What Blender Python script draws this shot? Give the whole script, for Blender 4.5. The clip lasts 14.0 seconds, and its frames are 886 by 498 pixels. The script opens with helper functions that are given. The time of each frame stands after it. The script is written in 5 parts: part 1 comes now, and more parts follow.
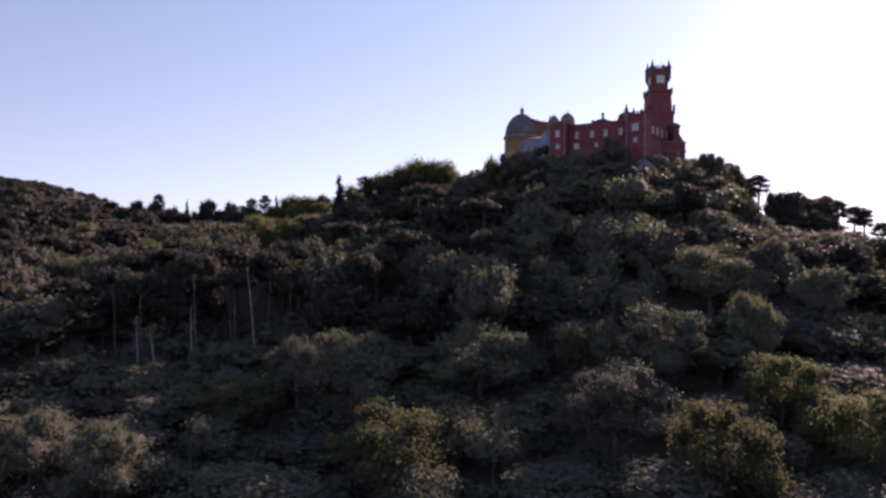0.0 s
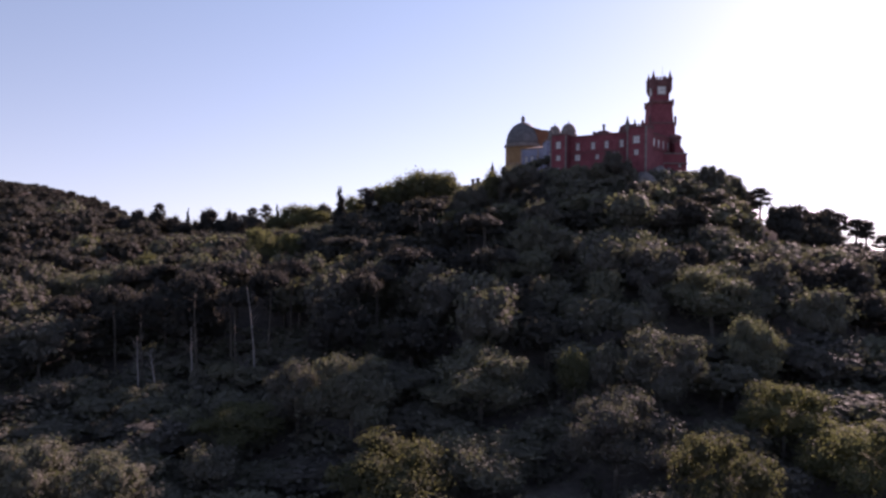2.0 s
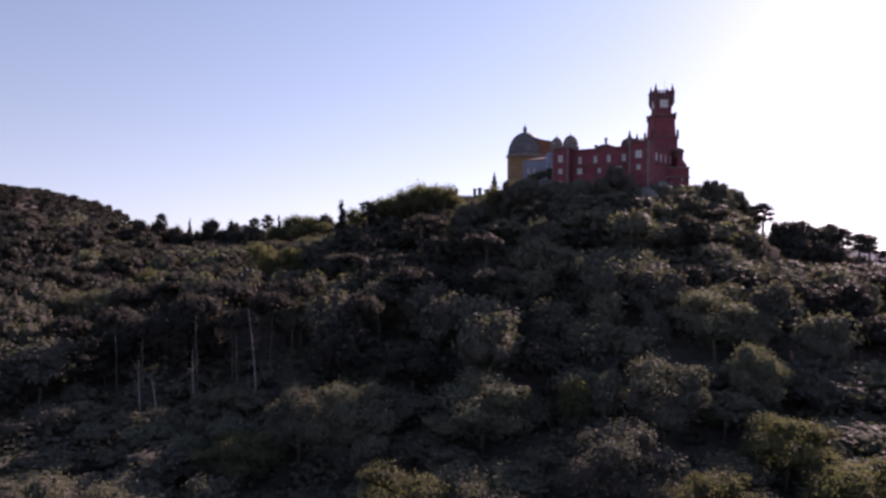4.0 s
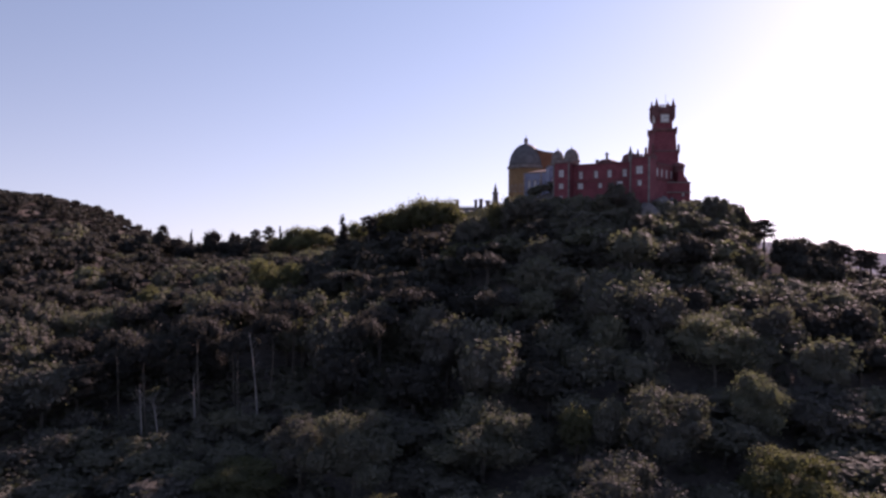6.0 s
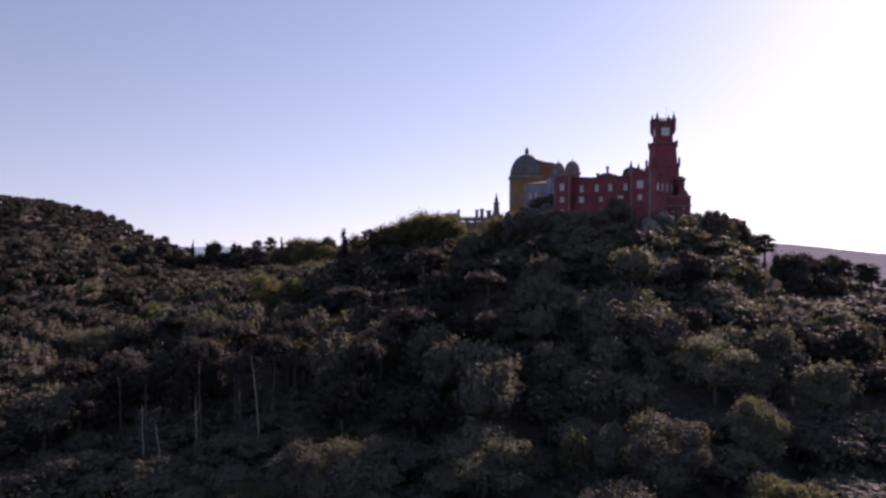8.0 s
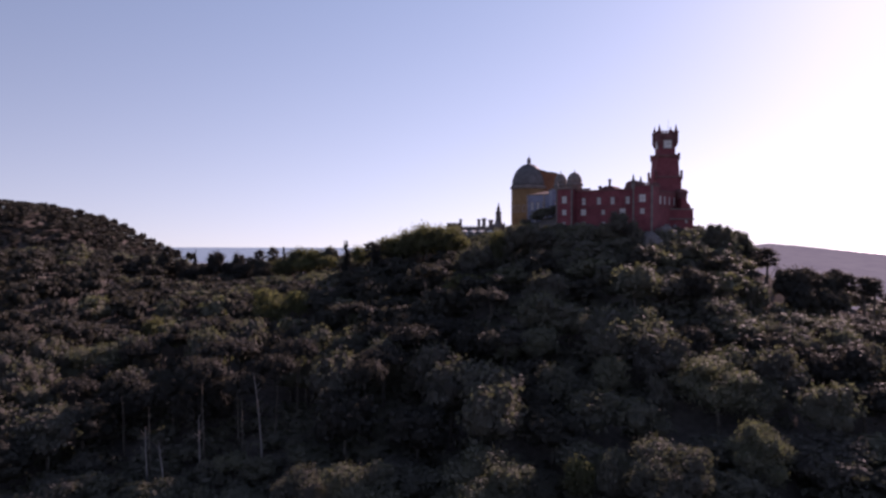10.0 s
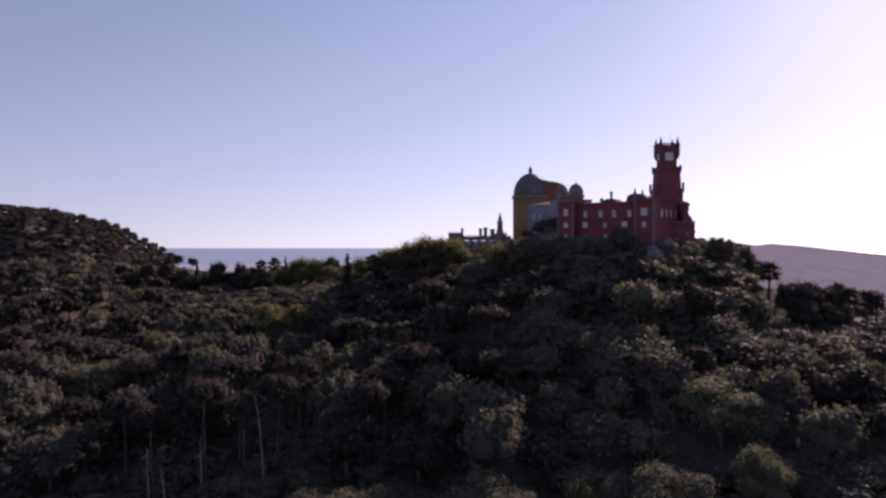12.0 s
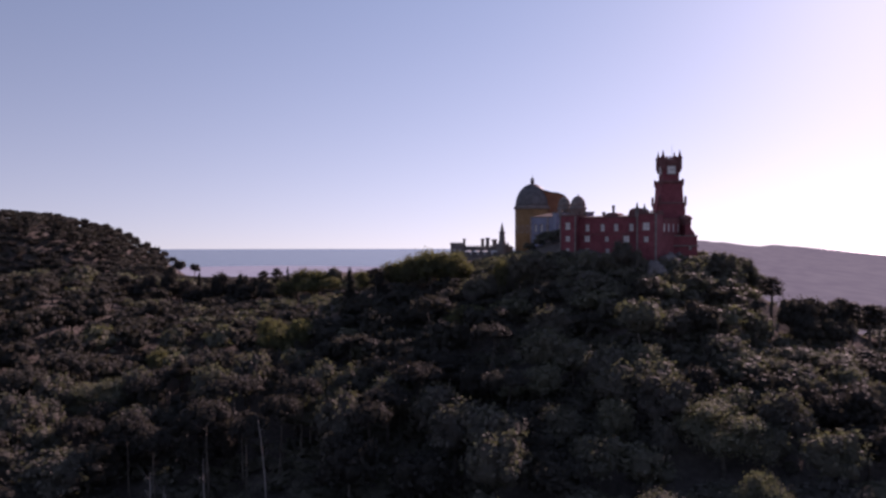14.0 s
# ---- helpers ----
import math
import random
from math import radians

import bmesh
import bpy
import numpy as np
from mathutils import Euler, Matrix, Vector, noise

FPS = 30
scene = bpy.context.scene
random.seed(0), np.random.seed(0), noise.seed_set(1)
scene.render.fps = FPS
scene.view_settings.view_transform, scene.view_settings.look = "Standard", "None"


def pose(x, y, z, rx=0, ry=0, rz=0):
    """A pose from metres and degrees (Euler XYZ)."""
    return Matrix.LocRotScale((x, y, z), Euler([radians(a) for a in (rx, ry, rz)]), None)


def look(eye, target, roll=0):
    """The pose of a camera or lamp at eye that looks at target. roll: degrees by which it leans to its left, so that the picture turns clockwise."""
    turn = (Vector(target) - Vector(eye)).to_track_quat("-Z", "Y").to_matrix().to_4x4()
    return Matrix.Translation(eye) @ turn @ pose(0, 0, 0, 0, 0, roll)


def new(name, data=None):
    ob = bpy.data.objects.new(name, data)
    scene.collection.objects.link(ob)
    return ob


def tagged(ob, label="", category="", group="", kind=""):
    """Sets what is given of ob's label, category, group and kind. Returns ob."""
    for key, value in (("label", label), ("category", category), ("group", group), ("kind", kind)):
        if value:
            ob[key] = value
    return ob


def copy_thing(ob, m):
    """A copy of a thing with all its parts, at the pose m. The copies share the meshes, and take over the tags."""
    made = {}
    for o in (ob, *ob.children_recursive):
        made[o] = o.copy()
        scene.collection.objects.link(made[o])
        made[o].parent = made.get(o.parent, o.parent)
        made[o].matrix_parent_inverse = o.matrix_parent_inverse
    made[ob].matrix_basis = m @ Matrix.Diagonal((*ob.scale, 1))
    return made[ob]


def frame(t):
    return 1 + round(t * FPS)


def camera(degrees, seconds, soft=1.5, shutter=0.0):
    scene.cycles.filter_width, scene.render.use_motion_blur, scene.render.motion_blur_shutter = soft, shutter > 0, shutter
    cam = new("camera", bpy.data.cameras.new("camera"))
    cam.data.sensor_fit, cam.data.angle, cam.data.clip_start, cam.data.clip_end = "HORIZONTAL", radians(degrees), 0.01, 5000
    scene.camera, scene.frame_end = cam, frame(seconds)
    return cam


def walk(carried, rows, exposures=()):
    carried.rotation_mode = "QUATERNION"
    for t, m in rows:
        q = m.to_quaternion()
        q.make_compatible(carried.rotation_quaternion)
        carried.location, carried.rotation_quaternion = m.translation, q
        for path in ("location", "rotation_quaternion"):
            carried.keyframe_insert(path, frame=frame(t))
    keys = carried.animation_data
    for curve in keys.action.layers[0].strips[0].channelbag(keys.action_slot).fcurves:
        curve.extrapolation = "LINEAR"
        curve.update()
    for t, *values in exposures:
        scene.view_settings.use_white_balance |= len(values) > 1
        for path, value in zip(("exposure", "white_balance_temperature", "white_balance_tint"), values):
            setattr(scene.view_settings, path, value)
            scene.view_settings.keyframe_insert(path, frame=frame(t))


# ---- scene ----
cam = camera(65.3, 14.0, soft=2.6)
METRES, EYE, TILT, LEAN, TURN = 32.0, 60.0, -0.8, -0.4, 0.0
ROWS = [
    (0.0, 0.0, 0.0, 0.0, 0.0, 0.0, -0.0),
    (0.5, 0.0016, 0.001, 0.027, 0.02, 0.01, 0.05),
    (1.0, 0.0035, 0.0028, 0.0618, 0.06, 0.0, 0.04),
    (1.5, 0.003, 0.0033, 0.0963, 0.08, -0.05, 0.05),
    (2.0, 0.0049, 0.0084, 0.1334, 0.11, -0.08, 0.05),
    (2.5, 0.0068, 0.0131, 0.1716, 0.13, -0.17, 0.05),
    (3.0, 0.0074, 0.017, 0.21, 0.18, -0.18, 0.08),
    (5.5, 0.0111, 0.0198, 0.3969, 0.4, -0.12, 0.07),
    (6.0, 0.0136, 0.0144, 0.4355, 0.41, -0.12, 0.14),
    (6.5, 0.0163, 0.0124, 0.4788, 0.45, -0.11, 0.17),
    (7.0, 0.017, 0.0119, 0.5068, 0.48, -0.1, 0.19),
    (7.5, 0.0202, 0.0081, 0.5387, 0.53, -0.12, 0.22),
    (8.0, 0.0199, 0.0021, 0.5788, 0.54, -0.13, 0.25),
    (10.5, 0.0139, 0.0002, 0.7488, 0.72, -0.15, 0.32),
    (11.0, 0.0158, 0.0026, 0.7852, 0.76, -0.17, 0.34),
    (11.5, 0.0177, 0.0031, 0.814, 0.79, -0.17, 0.36),
    (12.0, 0.0193, 0.0047, 0.8516, 0.83, -0.17, 0.43),
    (12.5, 0.0197, 0.0055, 0.8826, 0.88, -0.17, 0.44),
    (13.0, 0.0196, 0.0048, 0.9229, 0.92, -0.18, 0.49),
    (13.5, 0.0208, 0.0029, 0.9543, 0.97, -0.18, 0.5),
    (14.0, 0.0201, 0.0047, 0.9964, 1.0, -0.17, 0.51),
]
EXPOSURES = [(0.0, 1.55, 6850, 51), (3.0, 1.47, 6850, 51), (6.0, 1.33, 6850, 53), (8.0, 1.24, 6850, 54), (11.0, 1.08, 6850, 55), (14.0, 0.96, 6850, 56)]
walk(cam, [(t, pose(0, 0, EYE, TILT, LEAN, TURN) @ pose(METRES * x, METRES * y, METRES * z, 90 + pitch, roll, yaw)) for t, x, y, z, yaw, pitch, roll in ROWS], EXPOSURES)

# ---- sky and sun ----
SUN_AZIMUTH, SUN_HEIGHT = 34.5, 26.0   # degrees to the right of the y axis, and above the horizon

world = bpy.data.worlds.new("sky")
scene.world = world
world.use_nodes = True
wn = world.node_tree.nodes
sky = wn.new("ShaderNodeTexSky")
sky.sky_type = 'NISHITA'
sky.sun_disc = False
sky.sun_elevation = radians(SUN_HEIGHT)
sky.sun_rotation = radians(SUN_AZIMUTH)
sky.altitude = 450
sky.air_density = 1.0
sky.dust_density = 0.3
sky.ozone_density = 3.0
aim, lift, unit = wn.new("ShaderNodeTexCoord"), wn.new("ShaderNodeVectorMath"), wn.new("ShaderNodeVectorMath")
lift.operation, unit.operation = 'ADD', 'NORMALIZE'      # a haze layer evens out the sky towards the horizon
lift.inputs[1].default_value = (0, 0, 0.1)
world.node_tree.links.new(aim.outputs["Generated"], lift.inputs[0])
world.node_tree.links.new(lift.outputs[0], unit.inputs[0])
world.node_tree.links.new(unit.outputs[0], sky.inputs["Vector"])
wn["Background"].inputs["Strength"].default_value = 0.057
pale = wn.new("ShaderNodeHueSaturation")      # thin high haze takes out some of the colour
pale.inputs["Hue"].default_value = 0.485
pale.inputs["Saturation"].default_value = 0.8
world.node_tree.links.new(sky.outputs[0], pale.inputs["Color"])
veil = wn.new("ShaderNodeMix")
veil.data_type = 'RGBA'
veil.blend_type = 'MULTIPLY'
veil.inputs["Factor"].default_value = 1.0
level, height, haze = wn.new("ShaderNodeSeparateXYZ"), wn.new("ShaderNodeMapRange"), wn.new("ShaderNodeMix")
height.inputs["From Max"].default_value = 0.34     # the haze is warm at the horizon and thins out upwards
haze.data_type = 'RGBA'
haze.inputs["A"].default_value = (1.07, 1.04, 0.93, 1)
haze.inputs["B"].default_value = (0.93, 1.06, 1.02, 1)
world.node_tree.links.new(aim.outputs["Generated"], level.inputs[0])
world.node_tree.links.new(level.outputs["Z"], height.inputs["Value"])
world.node_tree.links.new(height.outputs["Result"], haze.inputs["Factor"])
world.node_tree.links.new(haze.outputs["Result"], veil.inputs["B"])
world.node_tree.links.new(pale.outputs[0], veil.inputs["A"])
world.node_tree.links.new(veil.outputs["Result"], wn["Background"].inputs["Color"])

sun = new("sun", bpy.data.lights.new("sun", 'SUN'))
sun.data.energy = 3.1
sun.data.angle = radians(0.6)
sun.data.color = (1.0, 0.93, 0.82)
az, el = radians(SUN_AZIMUTH), radians(SUN_HEIGHT)
sun.matrix_basis = look((0, 0, 0), (-math.sin(az) * math.cos(el), -math.cos(az) * math.cos(el), -math.sin(el)))
sun.location = (300, 400, 400)


# ---- materials ----
def shader(name):
    m = bpy.data.materials.new(name)
    m.use_nodes = True
    nt = m.node_tree
    return m, nt, nt.nodes, nt.nodes["Principled BSDF"], nt.links.new


def ramp(nodes, stops):
    r = nodes.new("ShaderNodeValToRGB")
    while len(r.color_ramp.elements) < len(stops):
        r.color_ramp.elements.new(0.5)
    for e, (p, c) in zip(r.color_ramp.elements, stops):
        e.position, e.color = p, (*c, 1)
    return r


def surface(name, dark, mid, light, scale=0.6, rough=0.85, bump=0.25, fine=6.0, metallic=0.0):
    """Two scales of variation in colour, and a fine relief, in object space."""
    m, nt, n, b, link = shader(name)
    tc = n.new("ShaderNodeTexCoord")
    big, small = n.new("ShaderNodeTexNoise"), n.new("ShaderNodeTexNoise")
    big.inputs["Scale"].default_value, small.inputs["Scale"].default_value = scale, scale * fine
    big.inputs["Detail"].default_value = small.inputs["Detail"].default_value = 5
    mixv = n.new("ShaderNodeMath")
    mixv.operation = 'MULTIPLY_ADD'
    mixv.inputs[1].default_value = 0.45
    add = n.new("ShaderNodeMath")
    add.operation = 'MULTIPLY'
    add.inputs[1].default_value = 0.55
    link(tc.outputs["Object"], big.inputs["Vector"])
    link(tc.outputs["Object"], small.inputs["Vector"])
    link(big.outputs["Fac"], add.inputs[0])
    link(small.outputs["Fac"], mixv.inputs[0])
    link(add.outputs[0], mixv.inputs[2])
    r = ramp(n, [(0.34, dark), (0.5, mid), (0.66, light)])
    link(mixv.outputs[0], r.inputs[0])
    link(r.outputs[0], b.inputs["Base Color"])
    bp = n.new("ShaderNodeBump")
    bp.inputs["Strength"].default_value = bump
    bp.inputs["Distance"].default_value = 0.1
    link(small.outputs["Fac"], bp.inputs["Height"])
    link(bp.outputs[0], b.inputs["Normal"])
    b.inputs["Roughness"].default_value = rough
    b.inputs["Metallic"].default_value = metallic
    b.inputs["Specular IOR Level"].default_value = 0.3 if rough < 0.92 else 0.0
    return m


def foliage(name, dark, mid, light, glow, leafy=True, thin=0.36):
    """Leaves: each leaf and each tree a little different; light also comes through them."""
    m, nt, n, b, link = shader(name)
    geo, info = n.new("ShaderNodeNewGeometry"), n.new("ShaderNodeObjectInfo")
    tex = n.new("ShaderNodeTexNoise")
    tex.inputs["Scale"].default_value = 0.14
    tex.inputs["Detail"].default_value = 3
    link(geo.outputs["Position"], tex.inputs["Vector"])
    s1, s2 = n.new("ShaderNodeMath"), n.new("ShaderNodeMath")
    s1.operation = s2.operation = 'MULTIPLY_ADD'
    s1.inputs[1].default_value, s2.inputs[1].default_value = 0.16, 0.42
    link(geo.outputs["Random Per Island"], s1.inputs[0])
    link(info.outputs["Random"], s2.inputs[0])
    half = n.new("ShaderNodeMath")
    half.operation = 'MULTIPLY'
    half.inputs[1].default_value = 0.38
    link(tex.outputs["Fac"], half.inputs[0])
    link(half.outputs[0], s1.inputs[2])
    link(s1.outputs[0], s2.inputs[2])
    r = ramp(n, [(0.2, dark), (0.5, mid), (0.85, light)])
    link(s2.outputs[0], r.inputs[0])
    link(r.outputs[0], b.inputs["Base Color"])
    b.inputs["Roughness"].default_value = 0.6
    b.inputs["Specular IOR Level"].default_value = 0.04
    tr = n.new("ShaderNodeBsdfTranslucent")
    tint = n.new("ShaderNodeMix")
    tint.data_type = 'RGBA'
    tint.blend_type = 'MULTIPLY'
    tint.inputs["Factor"].default_value = 1.0
    tint.inputs["B"].default_value = (*glow, 1)
    link(r.outputs[0], tint.inputs["A"])
    link(tint.outputs["Result"], tr.inputs["Color"])
    mx = n.new("ShaderNodeMixShader")
    mx.inputs[0].default_value = thin
    link(b.outputs[0], mx.inputs[1])
    link(tr.outputs[0], mx.inputs[2])
    if not leafy:
        # the mass of twigs and leaves inside a crown
        clump, twig, both = n.new("ShaderNodeTexNoise"), n.new("ShaderNodeTexNoise"), n.new("ShaderNodeMath")
        clump.inputs["Scale"].default_value, twig.inputs["Scale"].default_value = 1.3, 4.2
        clump.inputs["Detail"].default_value = twig.inputs["Detail"].default_value = 4
        both.operation = 'ADD'
        for tx, k in ((clump, 0), (twig, 1)):
            link(geo.outputs["Position"], tx.inputs["Vector"])
            link(tx.outputs["Fac"], both.inputs[k])
        rough = n.new("ShaderNodeBump")
        rough.inputs["Strength"].default_value, rough.inputs["Distance"].default_value = 1.0, 0.9
        link(both.outputs[0], rough.inputs["Height"])
        link(rough.outputs[0], b.inputs["Normal"])
        link(rough.outputs[0], tr.inputs["Normal"])
        link(mx.outputs[0], n["Material Output"].inputs["Surface"])
        return m
    # a spray is many small leaves with gaps between them
    cut = n.new("ShaderNodeTexNoise")
    cut.inputs["Scale"].default_value = 4.6
    cut.inputs["Detail"].default_value = 2
    link(geo.outputs["Position"], cut.inputs["Vector"])
    gap = n.new("ShaderNodeMath")
    gap.operation = 'GREATER_THAN'
    gap.inputs[1].default_value = 0.47
    link(cut.outputs["Fac"], gap.inputs[0])
    hole, leaf = n.new("ShaderNodeBsdfTransparent"), n.new("ShaderNodeMixShader")
    link(gap.outputs[0], leaf.inputs[0])
    link(hole.outputs[0], leaf.inputs[1])
    link(mx.outputs[0], leaf.inputs[2])
    link(leaf.outputs[0], n["Material Output"].inputs["Surface"])
    return foliage(name + "_inside", dark, mid, light, glow, False, thin), m


M_BROAD = foliage("broadleaf", (0.122, 0.112, 0.104), (0.157, 0.149, 0.128), (0.195, 0.191, 0.144), (0.85, 0.97, 0.48))
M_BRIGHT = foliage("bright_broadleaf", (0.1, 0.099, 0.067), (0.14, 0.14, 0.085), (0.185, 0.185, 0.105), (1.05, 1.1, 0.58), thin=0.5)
M_PINE = foliage("pine_needles", (0.058, 0.054, 0.050), (0.074, 0.070, 0.064), (0.092, 0.090, 0.077), (0.9, 0.9, 0.65))
M_CONIFER = foliage("conifer_needles", (0.03, 0.029, 0.027), (0.044, 0.044, 0.04), (0.06, 0.061, 0.052), (1.0, 1.0, 0.8))
M_GREY = foliage("greyish_broadleaf", (0.127, 0.122, 0.104), (0.166, 0.162, 0.130), (0.207, 0.206, 0.147), (0.88, 0.98, 0.47))
# shade in the left and slope woods is put into this darker leaf colour
M_SHADE_TONED = foliage("shade_toned_broadleaf", (0.057, 0.053, 0.050), (0.073, 0.069, 0.062), (0.090, 0.087, 0.074), (0.85, 0.85, 0.6))
# the far hillside's shade is painted in as a darker brown
M_SHADE_FAR = foliage("shade_toned_hillside_trees", (0.038, 0.034, 0.030), (0.048, 0.044, 0.039), (0.062, 0.058, 0.048), (0.9, 0.9, 0.65))
M_BARK = surface("bark", (0.05, 0.04, 0.033), (0.1, 0.085, 0.07), (0.17, 0.15, 0.13), 1.2)
M_PALEBARK = surface("pale_bark", (0.12, 0.105, 0.1), (0.22, 0.195, 0.18), (0.36, 0.33, 0.3), 0.9)
M_GROUND = surface("forest_floor", (0.08, 0.07, 0.064), (0.12, 0.104, 0.094), (0.17, 0.148, 0.13), 0.08, 0.95, 0.6, 9)
M_ROCK = surface("granite", (0.09, 0.078, 0.078), (0.16, 0.142, 0.138), (0.24, 0.215, 0.205), 0.5, 0.9, 0.5)
M_PALEROCK = surface("pale_granite", (0.3, 0.29, 0.27), (0.45, 0.43, 0.4), (0.6, 0.58, 0.54), 0.5, 0.9, 0.5)
M_RED = surface("red_render", (0.16, 0.04, 0.05), (0.215, 0.055, 0.066), (0.275, 0.08, 0.09), 0.35)
M_YELLOW = surface("ochre_render", (0.2, 0.105, 0.05), (0.26, 0.14, 0.064), (0.32, 0.18, 0.085), 0.3)
M_ORANGE = surface("weathered_orange_render", (0.14, 0.06, 0.036), (0.19, 0.085, 0.048), (0.24, 0.115, 0.065), 0.3)
M_BLUE = surface("blue_tile_facade", (0.15, 0.16, 0.23), (0.21, 0.225, 0.31), (0.26, 0.28, 0.37), 0.5, 0.5)
M_STONE = surface("grey_stone", (0.11, 0.095, 0.09), (0.18, 0.155, 0.145), (0.25, 0.22, 0.2), 0.7)
M_REDSTONE = surface("weathered_red_stone", (0.1, 0.045, 0.045), (0.15, 0.065, 0.065), (0.21, 0.1, 0.095), 0.6)
M_LIMESTONE = surface("pale_stone_trim", (0.2, 0.155, 0.15), (0.29, 0.235, 0.225), (0.38, 0.32, 0.3), 0.8)
M_LEAD = surface("grey_dome_tiles", (0.075, 0.07, 0.075), (0.115, 0.11, 0.115), (0.16, 0.155, 0.16), 0.5, 0.62, 0.2)
M_ROOF = surface("roof_tiles", (0.075, 0.042, 0.036), (0.11, 0.064, 0.054), (0.15, 0.09, 0.076), 0.8)
M_WHITE = surface("white_canvas", (0.7, 0.69, 0.67), (0.78, 0.77, 0.75), (0.82, 0.81, 0.8), 0.8)
M_IRON = surface("dark_iron", (0.03, 0.03, 0.03), (0.05, 0.05, 0.05), (0.08, 0.08, 0.08), 2.0, 0.5)


def glass(name, base, rough, ior):
    m, nt, n, b, link = shader(name)
    tex = n.new("ShaderNodeTexNoise")
    tex.inputs["Scale"].default_value = 1.5
    r = ramp(n, [(0.3, [c * 0.8 for c in base]), (0.7, base)])
    link(tex.outputs["Fac"], r.inputs[0])
    link(r.outputs[0], b.inputs["Base Color"])
    b.inputs["Roughness"].default_value = rough
    b.inputs["IOR"].default_value = ior
    return m


# the sky's brightness in the windows is put into the panes' pale colour
M_PANE = glass("sky_pale_pane", (0.68, 0.66, 0.66), 0.1, 1.5)
M_SHINY = glass("sky_bright_pane", (0.84, 0.83, 0.82), 0.06, 1.7)
M_CLOCK = surface("white_clock_dial", (0.6, 0.59, 0.56), (0.68, 0.67, 0.64), (0.74, 0.73, 0.7), 1.0)


def water():
    m, nt, n, b, link = shader("sea_water")
    tex = n.new("ShaderNodeTexNoise")
    tex.inputs["Scale"].default_value = 0.02
    tex.inputs["Detail"].default_value = 6
    geo = n.new("ShaderNodeNewGeometry")
    link(geo.outputs["Position"], tex.inputs["Vector"])
    bp = n.new("ShaderNodeBump")
    bp.inputs["Strength"].default_value = 0.3
    bp.inputs["Distance"].default_value = 3
    link(tex.outputs["Fac"], bp.inputs["Height"])
    link(bp.outputs[0], b.inputs["Normal"])
    r = ramp(n, [(0.3, (0.07, 0.105, 0.15)), (0.7, (0.1, 0.135, 0.185))])
    link(tex.outputs["Fac"], r.inputs[0])
    link(r.outputs[0], b.inputs["Base Color"])
    b.inputs["Roughness"].default_value = 0.25
    return m


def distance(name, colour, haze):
    """A plain far backdrop: the haze of miles of lit air is put in as a little glow of its own."""
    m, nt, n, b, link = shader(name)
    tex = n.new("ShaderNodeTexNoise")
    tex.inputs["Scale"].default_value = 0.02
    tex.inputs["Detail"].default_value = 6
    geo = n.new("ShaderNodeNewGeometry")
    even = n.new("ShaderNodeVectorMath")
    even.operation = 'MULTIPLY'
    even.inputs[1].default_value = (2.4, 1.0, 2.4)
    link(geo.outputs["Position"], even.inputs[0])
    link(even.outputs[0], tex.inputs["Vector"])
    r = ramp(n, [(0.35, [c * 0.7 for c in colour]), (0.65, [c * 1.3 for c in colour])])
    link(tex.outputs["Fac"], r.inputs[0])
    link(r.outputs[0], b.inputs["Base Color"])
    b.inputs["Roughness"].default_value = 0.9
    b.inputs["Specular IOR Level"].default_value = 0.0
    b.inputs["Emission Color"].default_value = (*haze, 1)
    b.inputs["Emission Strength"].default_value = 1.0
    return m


M_SEA = water()
M_FAR = distance("hazed_wooded_hill", (0.05, 0.055, 0.045), (0.068, 0.07, 0.088))
M_COAST = distance("hazed_coastal_plain", (0.05, 0.06, 0.05), (0.125, 0.14, 0.18))
# the clouds' sunlit brightness is added as emission
M_CLOUD = distance("glowing_cloud", (0.8, 0.8, 0.8), (0.9, 0.88, 0.9))


